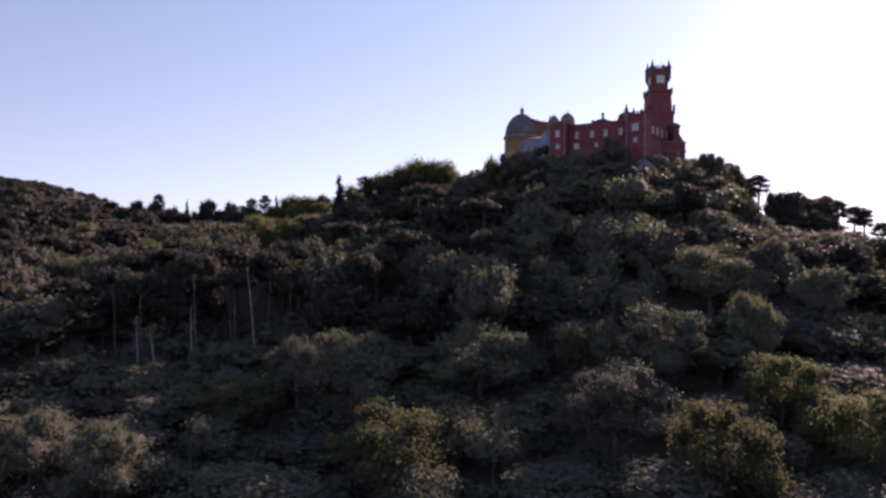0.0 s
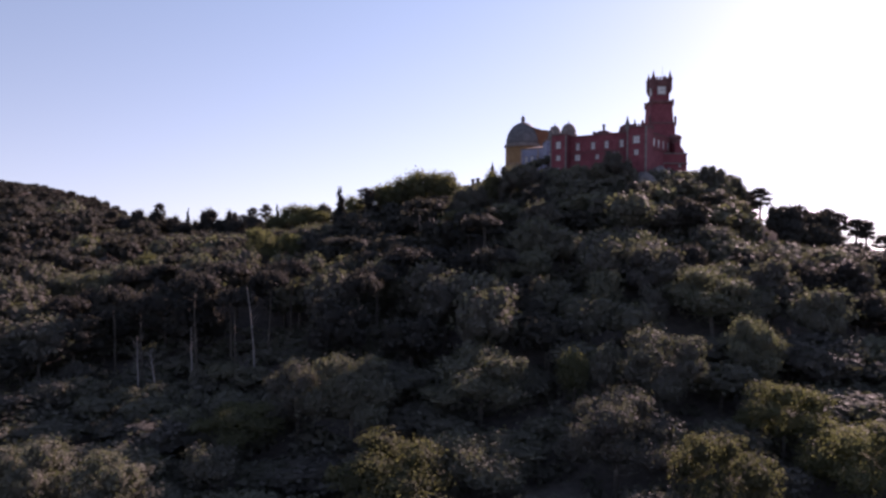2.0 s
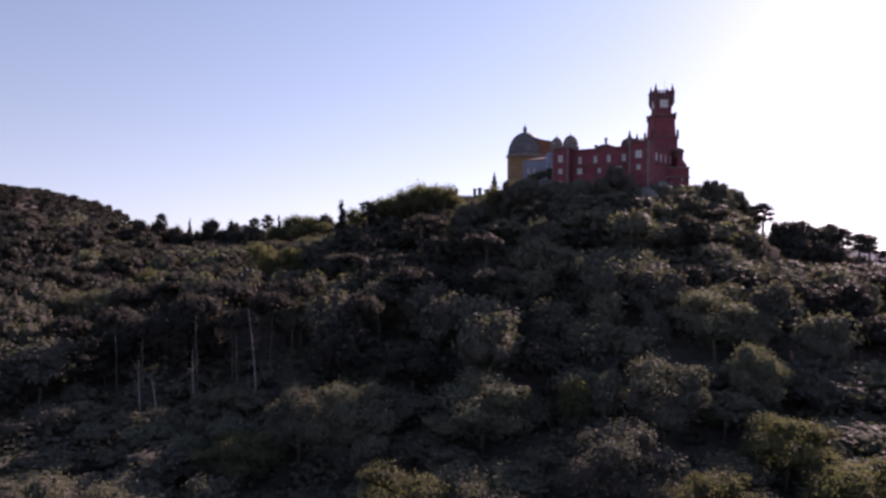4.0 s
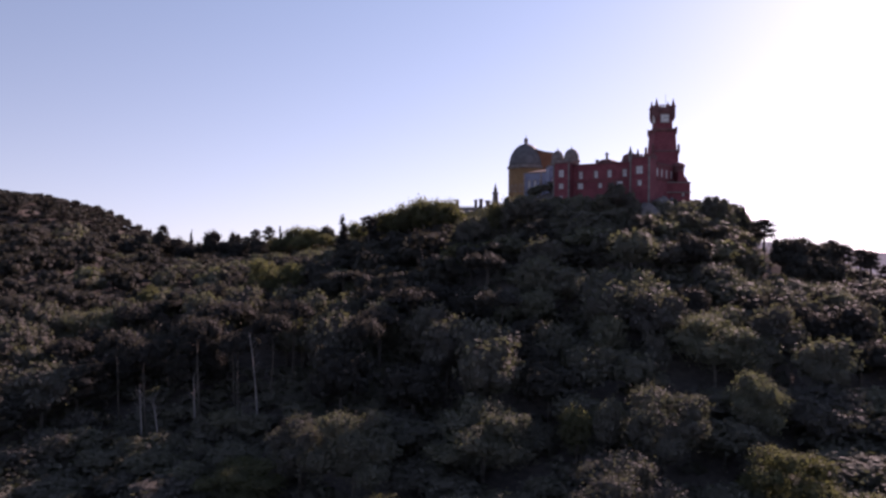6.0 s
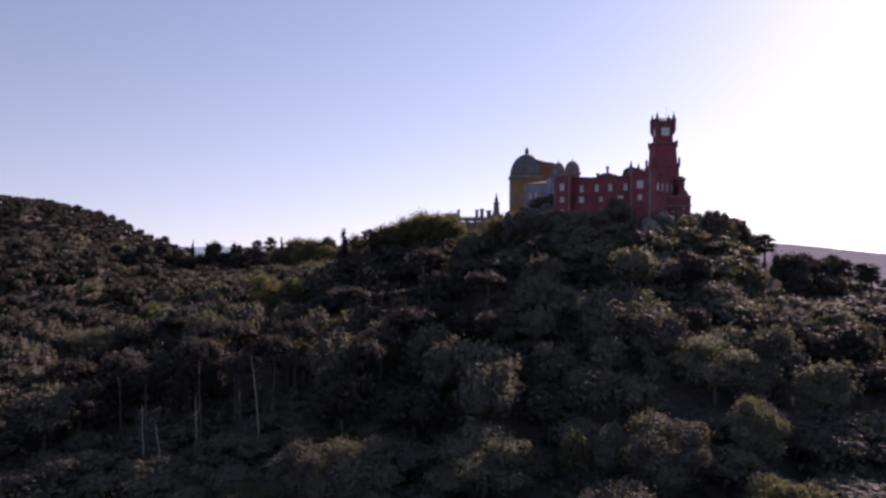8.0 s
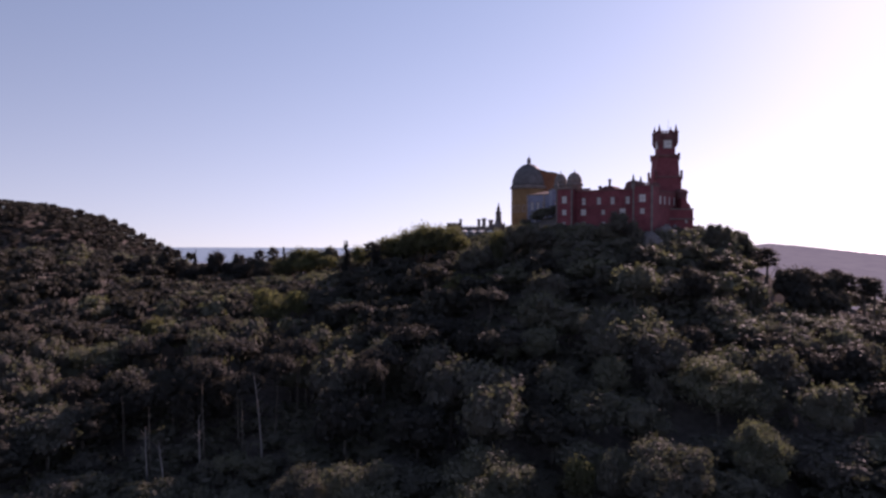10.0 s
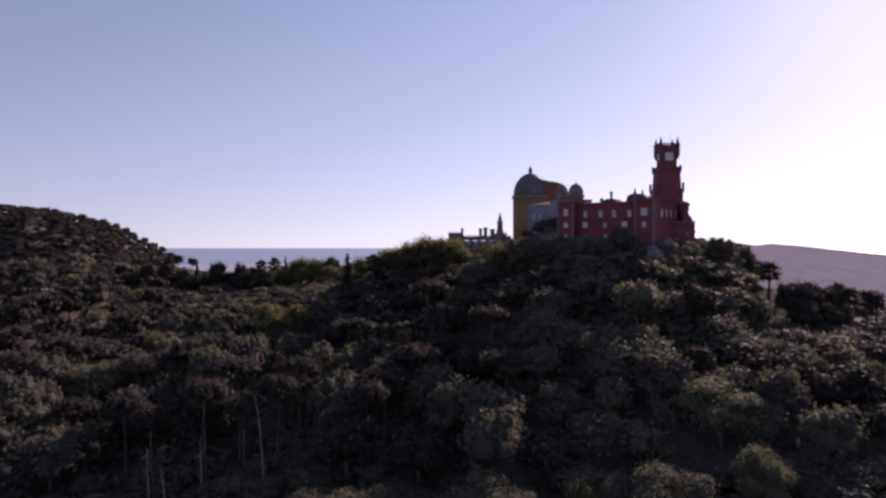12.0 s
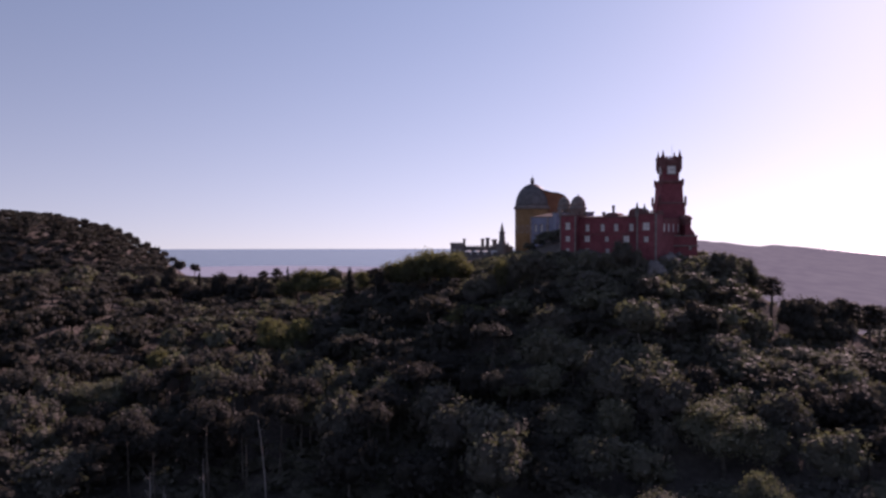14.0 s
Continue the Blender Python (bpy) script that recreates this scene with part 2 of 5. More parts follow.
# ---- mesh tools ----
class Geo:
    """Vertices and faces of one mesh."""

    def __init__(self):
        self.v, self.f = [], []

    def box(self, x0, y0, z0, x1, y1, z1):
        i = len(self.v)
        self.v += [(x, y, z) for z in (z0, z1) for x, y in ((x0, y0), (x1, y0), (x1, y1), (x0, y1))]
        self.f += [(i, i + 3, i + 2, i + 1), (i + 4, i + 5, i + 6, i + 7)]
        self.f += [(i + a, i + (a + 1) % 4, i + 4 + (a + 1) % 4, i + 4 + a) for a in range(4)]
        return self

    def lathe(self, cx, cy, profile, n=16, turn=0.0, lo=0.0, hi=360.0):
        """Turns a profile of (radius, z) about an upright axis."""
        i, full = len(self.v), hi - lo >= 360
        steps = n if full else n + 1
        for r, z in profile:
            for k in range(steps):
                a = radians(turn + lo + (hi - lo) * k / n)
                self.v.append((cx + r * math.cos(a), cy + r * math.sin(a), z))
        for j in range(len(profile) - 1):
            for k in range(n):
                a, b = i + j * steps + k, i + j * steps + (k + 1) % steps
                self.f.append((a, b, b + steps, a + steps))
        if full:
            self.f.append(tuple(i + k for k in reversed(range(steps))))
            top = i + (len(profile) - 1) * steps
            self.f.append(tuple(top + k for k in range(steps)))
        return self

    def tube(self, path, n=6):
        """A tapering tube along (x, y, z, radius) rows."""
        i = len(self.v)
        for x, y, z, r in path:
            for k in range(n):
                a = 2 * math.pi * k / n
                self.v.append((x + r * math.cos(a), y + r * math.sin(a), z))
        for j in range(len(path) - 1):
            for k in range(n):
                a, b = i + j * n + k, i + j * n + (k + 1) % n
                self.f.append((a, b, b + n, a + n))
        return self

    def prism(self, outline, y0, y1):
        """An outline of (x, z), pushed along y."""
        i, n = len(self.v), len(outline)
        self.v += [(x, y, z) for y in (y0, y1) for x, z in outline]
        self.f += [tuple(i + k for k in range(n)), tuple(i + n + k for k in reversed(range(n)))]
        self.f += [(i + k, i + n + k, i + n + (k + 1) % n, i + (k + 1) % n) for k in range(n)]
        return self

    def wall(self, a, b, z0, z1, thick, openings=()):
        """An upright wall from a to b (x, y), its outer face on the right-hand side, with openings (s0, s1, z0, z1) through it."""
        a, b = Vector(a), Vector(b)
        length = (b - a).length
        d = (b - a) / length
        inward = Vector((-d.y, d.x)) * thick
        ss = sorted({0.0, length, *(s for o in openings for s in o[:2])})
        zs = sorted({z0, z1, *(z for o in openings for z in o[2:])})

        def solid(i, j):
            if not (0 <= i < len(ss) - 1 and 0 <= j < len(zs) - 1):
                return False
            s, z = (ss[i] + ss[i + 1]) / 2, (zs[j] + zs[j + 1]) / 2
            return not any(o[0] < s < o[1] and o[2] < z < o[3] for o in openings)

        def quad(*corners):
            k = len(self.v)
            for s, deep, z in corners:
                p = a + d * s + inward * deep
                self.v.append((p.x, p.y, z))
            self.f.append((k, k + 1, k + 2, k + 3))

        for i in range(len(ss) - 1):
            for j in range(len(zs) - 1):
                if not solid(i, j):
                    continue
                s0, s1, u0, u1 = ss[i], ss[i + 1], zs[j], zs[j + 1]
                quad((s0, 0, u0), (s1, 0, u0), (s1, 0, u1), (s0, 0, u1))
                quad((s1, 1, u0), (s0, 1, u0), (s0, 1, u1), (s1, 1, u1))
                if not solid(i - 1, j):
                    quad((s0, 1, u0), (s0, 0, u0), (s0, 0, u1), (s0, 1, u1))
                if not solid(i + 1, j):
                    quad((s1, 0, u0), (s1, 1, u0), (s1, 1, u1), (s1, 0, u1))
                if not solid(i, j - 1):
                    quad((s0, 1, u0), (s1, 1, u0), (s1, 0, u0), (s0, 0, u0))
                if not solid(i, j + 1):
                    quad((s0, 0, u1), (s1, 0, u1), (s1, 1, u1), (s0, 1, u1))
        return self

    def mesh(self, name, material, shift=(0, 0, 0), smooth=False):
        me = bpy.data.meshes.new(name)
        me.from_pydata([(x - shift[0], y - shift[1], z - shift[2]) for x, y, z in self.v], [], self.f)
        me.materials.append(material)
        if smooth:
            me.shade_smooth()
        return me


def root(name, m, label, category, group=""):
    return tagged(at(new(name), m), label, category, group)


def at(ob, m):
    ob.matrix_basis = m
    return ob


def part(name, geo, material, parent, label="", shift=(0, 0, 0), smooth=False):
    ob = new(name, geo.mesh(name, material, shift, smooth))
    ob.parent = parent
    return tagged(ob, label)


def rows_mesh(name, verts, quads, material, tris=None, inner=None):
    """A mesh from arrays. inner: how many of the first faces, or which, take the first of two materials."""
    me = bpy.data.meshes.new(name)
    nq, nt = len(quads), 0 if tris is None else len(tris)
    me.vertices.add(len(verts))
    me.vertices.foreach_set("co", np.asarray(verts, np.float32).ravel())
    loops = np.asarray(quads, np.int32).ravel() if tris is None else np.concatenate([np.asarray(quads, np.int32).ravel(), np.asarray(tris, np.int32).ravel()])
    me.loops.add(len(loops))
    me.loops.foreach_set("vertex_index", loops)
    me.polygons.add(nq + nt)
    starts = np.concatenate([np.arange(nq) * 4, nq * 4 + np.arange(nt) * 3]).astype(np.int32)
    me.polygons.foreach_set("loop_start", starts)
    me.update(calc_edges=True)
    if isinstance(material, tuple):
        me.materials.append(material[0])
        me.materials.append(material[1])
        slot = np.ones(nq, np.int32)
        if inner is not None:
            slot[inner] = 0
        me.polygons.foreach_set("material_index", slot)
    else:
        me.materials.append(material)
    return me


# ---- the lie of the land ----
STEP = 60.0
SWELLS = (
    (0.3, 0.0, -0.3, 1.3, -4.7, 1.1, -1.1),
    (0.7, 1.5, -5.1, 2.3, 1.5, 14.7, 4.9),
    (2.2, 6.4, 9.4, 3.6, 5.4, -3.2, 10.4),
    (15.1, 2.7, 1.7, 1.8, 34.1, -3.3, 10.9),
    (28.4, 6.9, 22.3, 15.7, 22.4, 13.1, 17.0),
    (21.6, -3.5, 4.1, 12.2, 18.3, -0.2, 2.3),
    (11.6, 19.5, 20.4, 18.5, 21.6, 14.8, 8.7),
)
RIDGES = ((-536, 694, 244, 144, 102), (-187, 535, 108, 108, 45))
PLAIN, SEA, COAST = 12.0, 10.0, 1900.0


def lie(x, y):
    """The ground's height, for arrays or numbers."""
    x, y = np.asarray(x, float), np.asarray(y, float)
    z = np.full(np.broadcast(x, y).shape, PLAIN)
    for j, row in enumerate(SWELLS):
        for i, a in enumerate(row):
            z = z + a * np.exp(-((x - (i - 3) * STEP) ** 2 + (y - 20 - j * STEP) ** 2) / (2 * 52.0 ** 2))
    z = z + 6.8 * np.exp(-((x - 62) / 34) ** 4 - ((y - 236) / 34) ** 4)
    for cx, cy, sx, sy, a in RIDGES:
        z = z + a * np.exp(-((x - cx) / sx) ** 4 - ((y - cy) / sy) ** 4)
    z = z - 5.0 * np.exp(-((x - 48) / 10) ** 2 - ((y - 220) / 8) ** 2)
    z = z - 4.0 * np.exp(-((x - 97.5) / 6) ** 2 - ((y - 207) / 9) ** 2)
    rough = np.sin(x * 0.11 + 1.3 * np.sin(y * 0.07)) * np.cos(y * 0.13 + np.sin(x * 0.05)) * 0.8
    rough = rough + np.sin(x * 0.37 + y * 0.21) * np.sin(y * 0.43 - x * 0.17) * 0.35
    near = np.exp(-(np.hypot(x, y - 200) / 500) ** 4)
    far = np.clip((np.hypot(x, y) - COAST + 250) / 500, 0, 1)
    return z + rough * near - 6 * far * far * (3 - 2 * far)


def spread(fine_lo, fine_hi, step, end_lo, end_hi, grow=1.22):
    mid = list(np.arange(fine_lo, fine_hi + step / 2, step))
    lo, hi, s = [], [], step
    while (lo[-1] if lo else mid[0]) > end_lo:
        s *= grow
        lo.append(max(end_lo, (lo[-1] if lo else mid[0]) - s))
    s = step
    while (hi[-1] if hi else mid[-1]) < end_hi:
        s *= grow
        hi.append(min(end_hi, (hi[-1] if hi else mid[-1]) + s))
    return np.array(lo[::-1] + mid + hi)


def sheet(name, xs, ys, height, material):
    gx, gy = np.meshgrid(xs, ys)
    v = np.stack([gx, gy, height(gx, gy)], -1).reshape(-1, 3)
    w = len(xs)
    i = (np.arange(len(ys) - 1)[:, None] * w + np.arange(w - 1)[None]).ravel()
    me = rows_mesh(name, v, np.stack([i, i + 1, i + 1 + w, i + w], -1), material)
    me.shade_smooth()
    return new(name, me)


ground = sheet("ground", spread(-320, 280, 4, -4800, 4800), spread(-20, 420, 4, -4800, 4800), lie, M_GROUND)
tagged(ground, "dark leaf-littered forest floor climbing to the palace hill", "ground", kind="structure")
sea = sheet("water", np.linspace(-4900, 4900, 40), np.linspace(1500, 4900, 30), lambda x, y: np.full(x.shape, SEA), M_SEA)
tagged(sea, "pale hazy blue sea reaching to the horizon", "sea", kind="structure")


def far_ridge(x, y):
    crest = 80 - 0.096 * (x - 780) + 5 * np.sin(x * 0.013) + 3 * np.sin(x * 0.031 + 1) + 1.5 * np.sin(x * 0.083)
    up = np.clip((y - 600) / 1600, 0, 1)
    side = np.clip((x - 200) / 250, 0, 1)
    lumps = 0.6 * np.sin(x * 0.011 + y * 0.017) * np.sin(y * 0.009) * (1 - up)
    return 12.5 + (np.maximum(crest - 10, 8) * (up ** 1.3) + lumps * up) * side - np.clip((y - 2200) / 300, 0, 1) * 60


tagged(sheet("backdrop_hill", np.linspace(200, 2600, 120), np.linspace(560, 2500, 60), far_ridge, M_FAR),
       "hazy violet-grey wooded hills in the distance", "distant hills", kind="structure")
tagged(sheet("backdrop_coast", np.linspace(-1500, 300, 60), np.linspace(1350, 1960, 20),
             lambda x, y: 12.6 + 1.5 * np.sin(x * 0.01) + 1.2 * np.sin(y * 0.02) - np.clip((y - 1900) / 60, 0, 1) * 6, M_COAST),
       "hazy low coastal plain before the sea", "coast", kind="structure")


# ---- the palace ----
LIFT = 0.35
AXES = pose(61.5, 211.5, LIFT, 0, 0, -36.87)      # along the red front (x) and into the depth (y)
PLAN = pose(0, 0, LIFT)


def window(parent, shift, a, b, s, w, z0, z1, trim=0.15, pane=None, bars=True, deep=0.3, arch=False):
    """A window in the wall from a to b: a pale stone surround, glazing bars, and the pane."""
    a, b = Vector(a), Vector(b)
    d = (b - a).normalized()
    n = Vector((d.y, -d.x))

    def block(g, s0, s1, u0, u1, out, back):
        i = len(g.v)
        for u in (u0, u1):
            for ss, o in ((s0, out), (s1, out), (s1, -back), (s0, -back)):
                p = a + d * ss + n * o
                g.v.append((p.x, p.y, u))
        g.f.extend([(i, i + 3, i + 2, i + 1), (i + 4, i + 5, i + 6, i + 7)])
        g.f.extend([(i + k, i + (k + 1) % 4, i + 4 + (k + 1) % 4, i + 4 + k) for k in range(4)])

    g = Geo()
    s0, s1 = s - w / 2, s + w / 2
    block(g, s0 - trim, s0, z0, z1, 0.1, 0.2)
    block(g, s1, s1 + trim, z0, z1, 0.1, 0.2)
    block(g, s0 - trim, s1 + trim, z1, z1 + trim * 1.2, 0.12, 0.2)
    block(g, s0 - trim * 1.3, s1 + trim * 1.3, z0 - trim, z0, 0.2, 0.2)
    if arch:
        # the spandrels that round off the head of the opening
        for side in (-1, 1):
            pts = [(side * w / 2, z1)] + [(side * w / 2 * math.cos(radians(q)), z1 - w / 2 + w / 2 * math.sin(radians(q))) for q in range(0, 91, 15)]
            i, k = len(g.v), len(pts)
            for o in (0.04, -0.25):
                for ss, u in pts:
                    p = a + d * (s + ss) + n * o
                    g.v.append((p.x, p.y, u))
            g.f.append(tuple(range(i, i + k)))
            g.f.extend([(i + q, i + k + q, i + k + (q + 1) % k, i + (q + 1) % k) for q in range(k)])
    win = part("window", g, M_LIMESTONE, parent, "pale stone window surround", shift)
    p = Geo()
    block(p, s0 - 0.03, s1 + 0.03, z0 - 0.03, z1 + 0.03, -deep, deep + 0.05)
    part("pane", p, pane or M_PANE, win, "", shift)
    if bars:
        g = Geo()
        block(g, s - 0.05, s + 0.05, z0, z1, -deep + 0.06, deep)
        block(g, s0, s1, (z0 + z1) / 2 - 0.05, (z0 + z1) / 2 + 0.05, -deep + 0.055, deep)
        part("glazing_bar", g, M_LIMESTONE, win, "", shift)
    return win


def openings(rows):
    return [(s - w / 2, s + w / 2, z0, z1) for s, w, z0, z1 in rows]


def building(name, m, x0, y0, x1, y1, z0, z1, material, label, front=(), right=(), left=(), roof=None, pane=None, cornice=0.25, deep=0.3, edge=None):
    """Four thick walls with windows in them, a plinth, a cornice and a roof. front: y0; right: x1; left: x0."""
    mid = ((x0 + x1) / 2, (y0 + y1) / 2, z0)
    ob = root(name, m @ Matrix.Translation(mid), label, "palace building")
    sides = (((x0, y0), (x1, y0), front), ((x1, y0 + 0.6), (x1, y1 - 0.6), right), ((x1, y1), (x0, y1), ()), ((x0, y1 - 0.6), (x0, y0 + 0.6), left))
    for a, b, wins in sides:
        part("wall", Geo().wall(a, b, z0, z1, 0.6, openings(wins)), material, ob, "", mid)
        for s, w, u0, u1 in wins:
            window(ob, mid, a, b, s, w, u0, u1, pane=pane, deep=deep, arch=u1 - u0 > 1.6 * w, bars=pane is not M_SHINY)
    part("ceiling_slab", Geo().box(x0 + 0.6, y0 + 0.6, z1 - 0.5, x1 - 0.6, y1 - 0.6, z1 - 0.06), M_STONE, ob, "", mid)
    if cornice:
        c = cornice
        g = Geo().box(x0 - c, y0 - c, z1, x1 + c, y0 + 0.6, z1 + 0.4).box(x0 - c, y1 - 0.6, z1, x1 + c, y1 + c, z1 + 0.4)
        g.box(x0 - c, y0 + 0.6, z1, x0 + 0.6, y1 - 0.6, z1 + 0.4).box(x1 - 0.6, y0 + 0.6, z1, x1 + c, y1 - 0.6, z1 + 0.4)
        part("cornice", g, edge or M_STONE, ob, "weathered stone cornice", mid)
    if roof:
        rise = roof
        g = Geo()
        e = 0.25
        xa, xb, ya, yb, zb = x0 + e, x1 - e, y0 + e, y1 - e, z1 + 0.403
        inset = min(xb - xa, yb - ya) / 2 * 0.96
        if xb - xa >= yb - ya:
            r0, r1 = (xa + inset, (ya + yb) / 2), (xb - inset, (ya + yb) / 2)
        else:
            r0, r1 = ((xa + xb) / 2, ya + inset), ((xa + xb) / 2, yb - inset)
        g.v = [(xa, ya, zb), (xb, ya, zb), (xb, yb, zb), (xa, yb, zb), (*r0, zb + rise), (*r1, zb + rise)]
        if xb - xa >= yb - ya:
            g.f = [(0, 1, 5, 4), (1, 2, 5), (2, 3, 4, 5), (3, 0, 4), (3, 2, 1, 0)]
        else:
            g.f = [(0, 1, 4), (1, 2, 5, 4), (2, 3, 5), (3, 0, 4, 5), (3, 2, 1, 0)]
        part("roof", g, M_ROOF, ob, "low tiled hip roof", mid)
    return ob, mid


def merlons(ob, shift, a, b, z, count, material, high=0.9, thick=0.5, fill=0.55):
    """A row of battlements, one object each, that share one mesh."""
    a, b = Vector(a), Vector(b)
    step = (b - a) / count
    w = step.length * fill
    g = Geo().box(-w / 2, -thick / 2, 0, w / 2, thick / 2, high * 0.8)
    g.v += [(-w / 2, -thick / 2, high * 0.8), (w / 2, -thick / 2, high * 0.8), (w / 2, thick / 2, high * 0.8), (-w / 2, thick / 2, high * 0.8), (0, 0, high)]
    g.f += [(8, 9, 12), (9, 10, 12), (10, 11, 12), (11, 8, 12)]
    me = g.mesh("merlon", material)
    for k in range(count):
        p = a + step * (k + 0.5)
        o = new("merlon", me)
        o.parent = ob
        o.matrix_basis = Matrix.Translation((p.x - shift[0], p.y - shift[1], z - shift[2])) @ Matrix.Rotation(math.atan2(step.y, step.x), 4, 'Z')


def pinnacle(ob, shift, x, y, z0, z1, r, material, n=8):
    h = z1 - z0
    g = Geo().lathe(x, y, [(r * 0.7, z0), (r * 0.75, z0 + h * 0.1), (r, z0 + h * 0.16), (r, z0 + h * 0.5), (r * 1.2, z0 + h * 0.53), (r * 1.2, z0 + h * 0.57),
                           (r * 0.85, z0 + h * 0.6), (r * 0.3, z0 + h * 0.88), (r * 0.34, z0 + h * 0.92), (r * 0.05, z1)], n, 22.5)
    return part("pinnacle", g, material, ob, "carved stone pinnacle", shift)


def pilaster(ob, shift, x, y, z0, z1, w, material=None):
    g = Geo().box(x - w / 2, y - w / 2, z0, x + w / 2, y + w / 2, z1).box(x - w * 0.65, y - w * 0.65, z1, x + w * 0.65, y + w * 0.65, z1 + 0.35)
    return part("pilaster", g, material or M_STONE, ob, "pale stone corner pilaster", shift)


def chimney(m, x, y, z0, z1, r, label="stone chimney with a capped top on the roof"):
    g = Geo().lathe(x, y, [(r, z0), (r * 0.95, z1 - 0.7), (r * 1.35, z1 - 0.6), (r * 1.35, z1 - 0.3), (r * 1.1, z1 - 0.25), (r * 1.1, z1)], 8, 22.5)
    ob = new("chimney", g.mesh("chimney", M_STONE, (x, y, z0)))
    ob.matrix_basis = m @ Matrix.Translation((x, y, z0))
    return tagged(ob, label, "chimney", "palace chimneys")


# the battlemented corner bastion of the red front
b, c = building("corner_bastion", AXES, -6.1, 0, -0.1, 6.0, 80, 98.3, M_RED, "red-rendered battlemented corner bastion with stone-framed windows",
                front=[(2.9, 2.0, 93.6, 95.8), (2.9, 1.3, 90.0, 91.5)], left=[(3.0, 1.3, 93.5, 95.4)], edge=M_REDSTONE)
for q in ((-6.0, 0.05), (-0.2, 0.05)):
    pilaster(b, c, *q, 80, 98.2, 0.5)
merlons(b, c, (-5.6, 0.1), (-0.3, 0.1), 98.7, 6, M_REDSTONE)
merlons(b, c, (-6.1, 0.6), (-6.1, 5.6), 98.7, 5, M_REDSTONE)
merlons(b, c, (-0.1, 0.6), (-0.1, 5.6), 98.7, 5, M_REDSTONE)
pinnacle(b, c, -6.1, 0.0, 97.4, 102.2, 0.62, M_STONE)
pinnacle(b, c, -6.1, 6.0, 97.4, 102.0, 0.6, M_STONE)

# the long red front between the two projecting blocks
b, c = building("red_wing", AXES, -27.7, 4.5, -6.15, 13.5, 78, 97.7, M_RED, "long red-rendered palace wing with two rows of pale windows",
                front=[(2.7, 1.25, 93.4, 95.6), (8.1, 1.25, 93.4, 95.6), (12.8, 1.25, 93.4, 95.6), (17.9, 1.25, 93.4, 95.6),
                       (2.6, 1.8, 90.0, 91.8), (9.6, 1.1, 90.1, 91.5), (16.2, 1.9, 89.8, 91.8), (2.7, 1.2, 85.6, 87.6), (9.8, 1.2, 85.6, 87.6)], roof=0.45, edge=M_REDSTONE)
part("string_course", Geo().box(-27.6, 4.28, 92.3, -6.2, 4.5, 92.55), M_REDSTONE, b, "weathered stone string course", c)
for x0, x1, z1 in ((-20.1, -14.9, 99.4), (-11.7, -6.6, 100.7)):
    part("roof_gable", Geo().prism([(x0, 98.0), (x1, 98.0), (x1, z1 - 0.5), (x1 - 1.0, z1), (x0 + 1.9, z1), (x0 + 0.7, z1 - 0.6)], 6.0, 10.5), M_REDSTONE, b, "low raised roof block", c)

# the projecting block at the other end of the front
b, c = building("side_bastion", AXES, -33.4, 1.4, -27.75, 9.0, 78, 98.3, M_RED, "red-rendered projecting palace block with pale stone corners",
                front=[(2.8, 1.7, 94.0, 96.2), (2.8, 1.5, 90.1, 91.7), (2.8, 1.0, 86.2, 87.6)], left=[(4.0, 1.2, 93.9, 96.0)], edge=M_REDSTONE)
for q in ((-33.3, 1.45), (-27.85, 1.45)):
    pilaster(b, c, *q, 78, 98.2, 0.45, M_STONE)
merlons(b, c, (-33.0, 1.5), (-28.1, 1.5), 98.7, 5, M_STONE, 0.6)
pinnacle(b, c, -33.3, 1.45, 98.0, 101.6, 0.55, M_STONE)

# the side range under the clock tower, with a row of slender windows
b, c = building("side_range", AXES, -7.0, 6.05, -0.15, 27.5, 80, 97.0, M_RED, "red-rendered side range with four slender bright windows",
                right=[(s - 0.6, 0.95, 93.2, 95.5) for s in (0.9, 4.8, 9.0, 13.4)], pane=M_SHINY, deep=0.02, edge=M_REDSTONE)
part("string_course", Geo().box(-0.1, 6.3, 92.2, 0.15, 27.4, 92.45), M_REDSTONE, b, "", c)
part("string_course", Geo().box(-0.1, 6.3, 96.2, 0.12, 27.4, 96.4), M_REDSTONE, b, "", c)

# the stepped end towards the valley
b, c = building("stepped_buttress", PLAN, 70.0, 224.5, 78.4, 233.0, 78, 91.6, M_RED, "stepped red masonry buttress at the palace's end",
                front=[(6.2, 0.7, 87.4, 88.6)])
part("ledge", Geo().box(68.5, 223.9, 88.4, 78.7, 224.4, 88.8), M_STONE, b, "pale stone ledge", c)
part("step", Geo().prism([(74.7, 91.6), (78.2, 91.6), (77.3, 93.4), (76.7, 94.0), (76.2, 95.4), (74.7, 95.4)], 225.0, 232.0), M_RED, b, "", c)
b, c = root("watch_turret", PLAN @ Matrix.Translation((76.1, 229.0, 94.4)), "small round stone watch turret with an arched opening", "turret"), (76.1, 229.0, 94.4)
part("drum", Geo().lathe(76.1, 229.0, [(1.3, 94.4), (1.75, 95.4), (1.8, 97.0), (2.1, 97.2), (2.1, 97.7), (1.7, 98.2), (0.9, 98.6), (0.1, 98.75)], 14), M_REDSTONE, b, "", c)

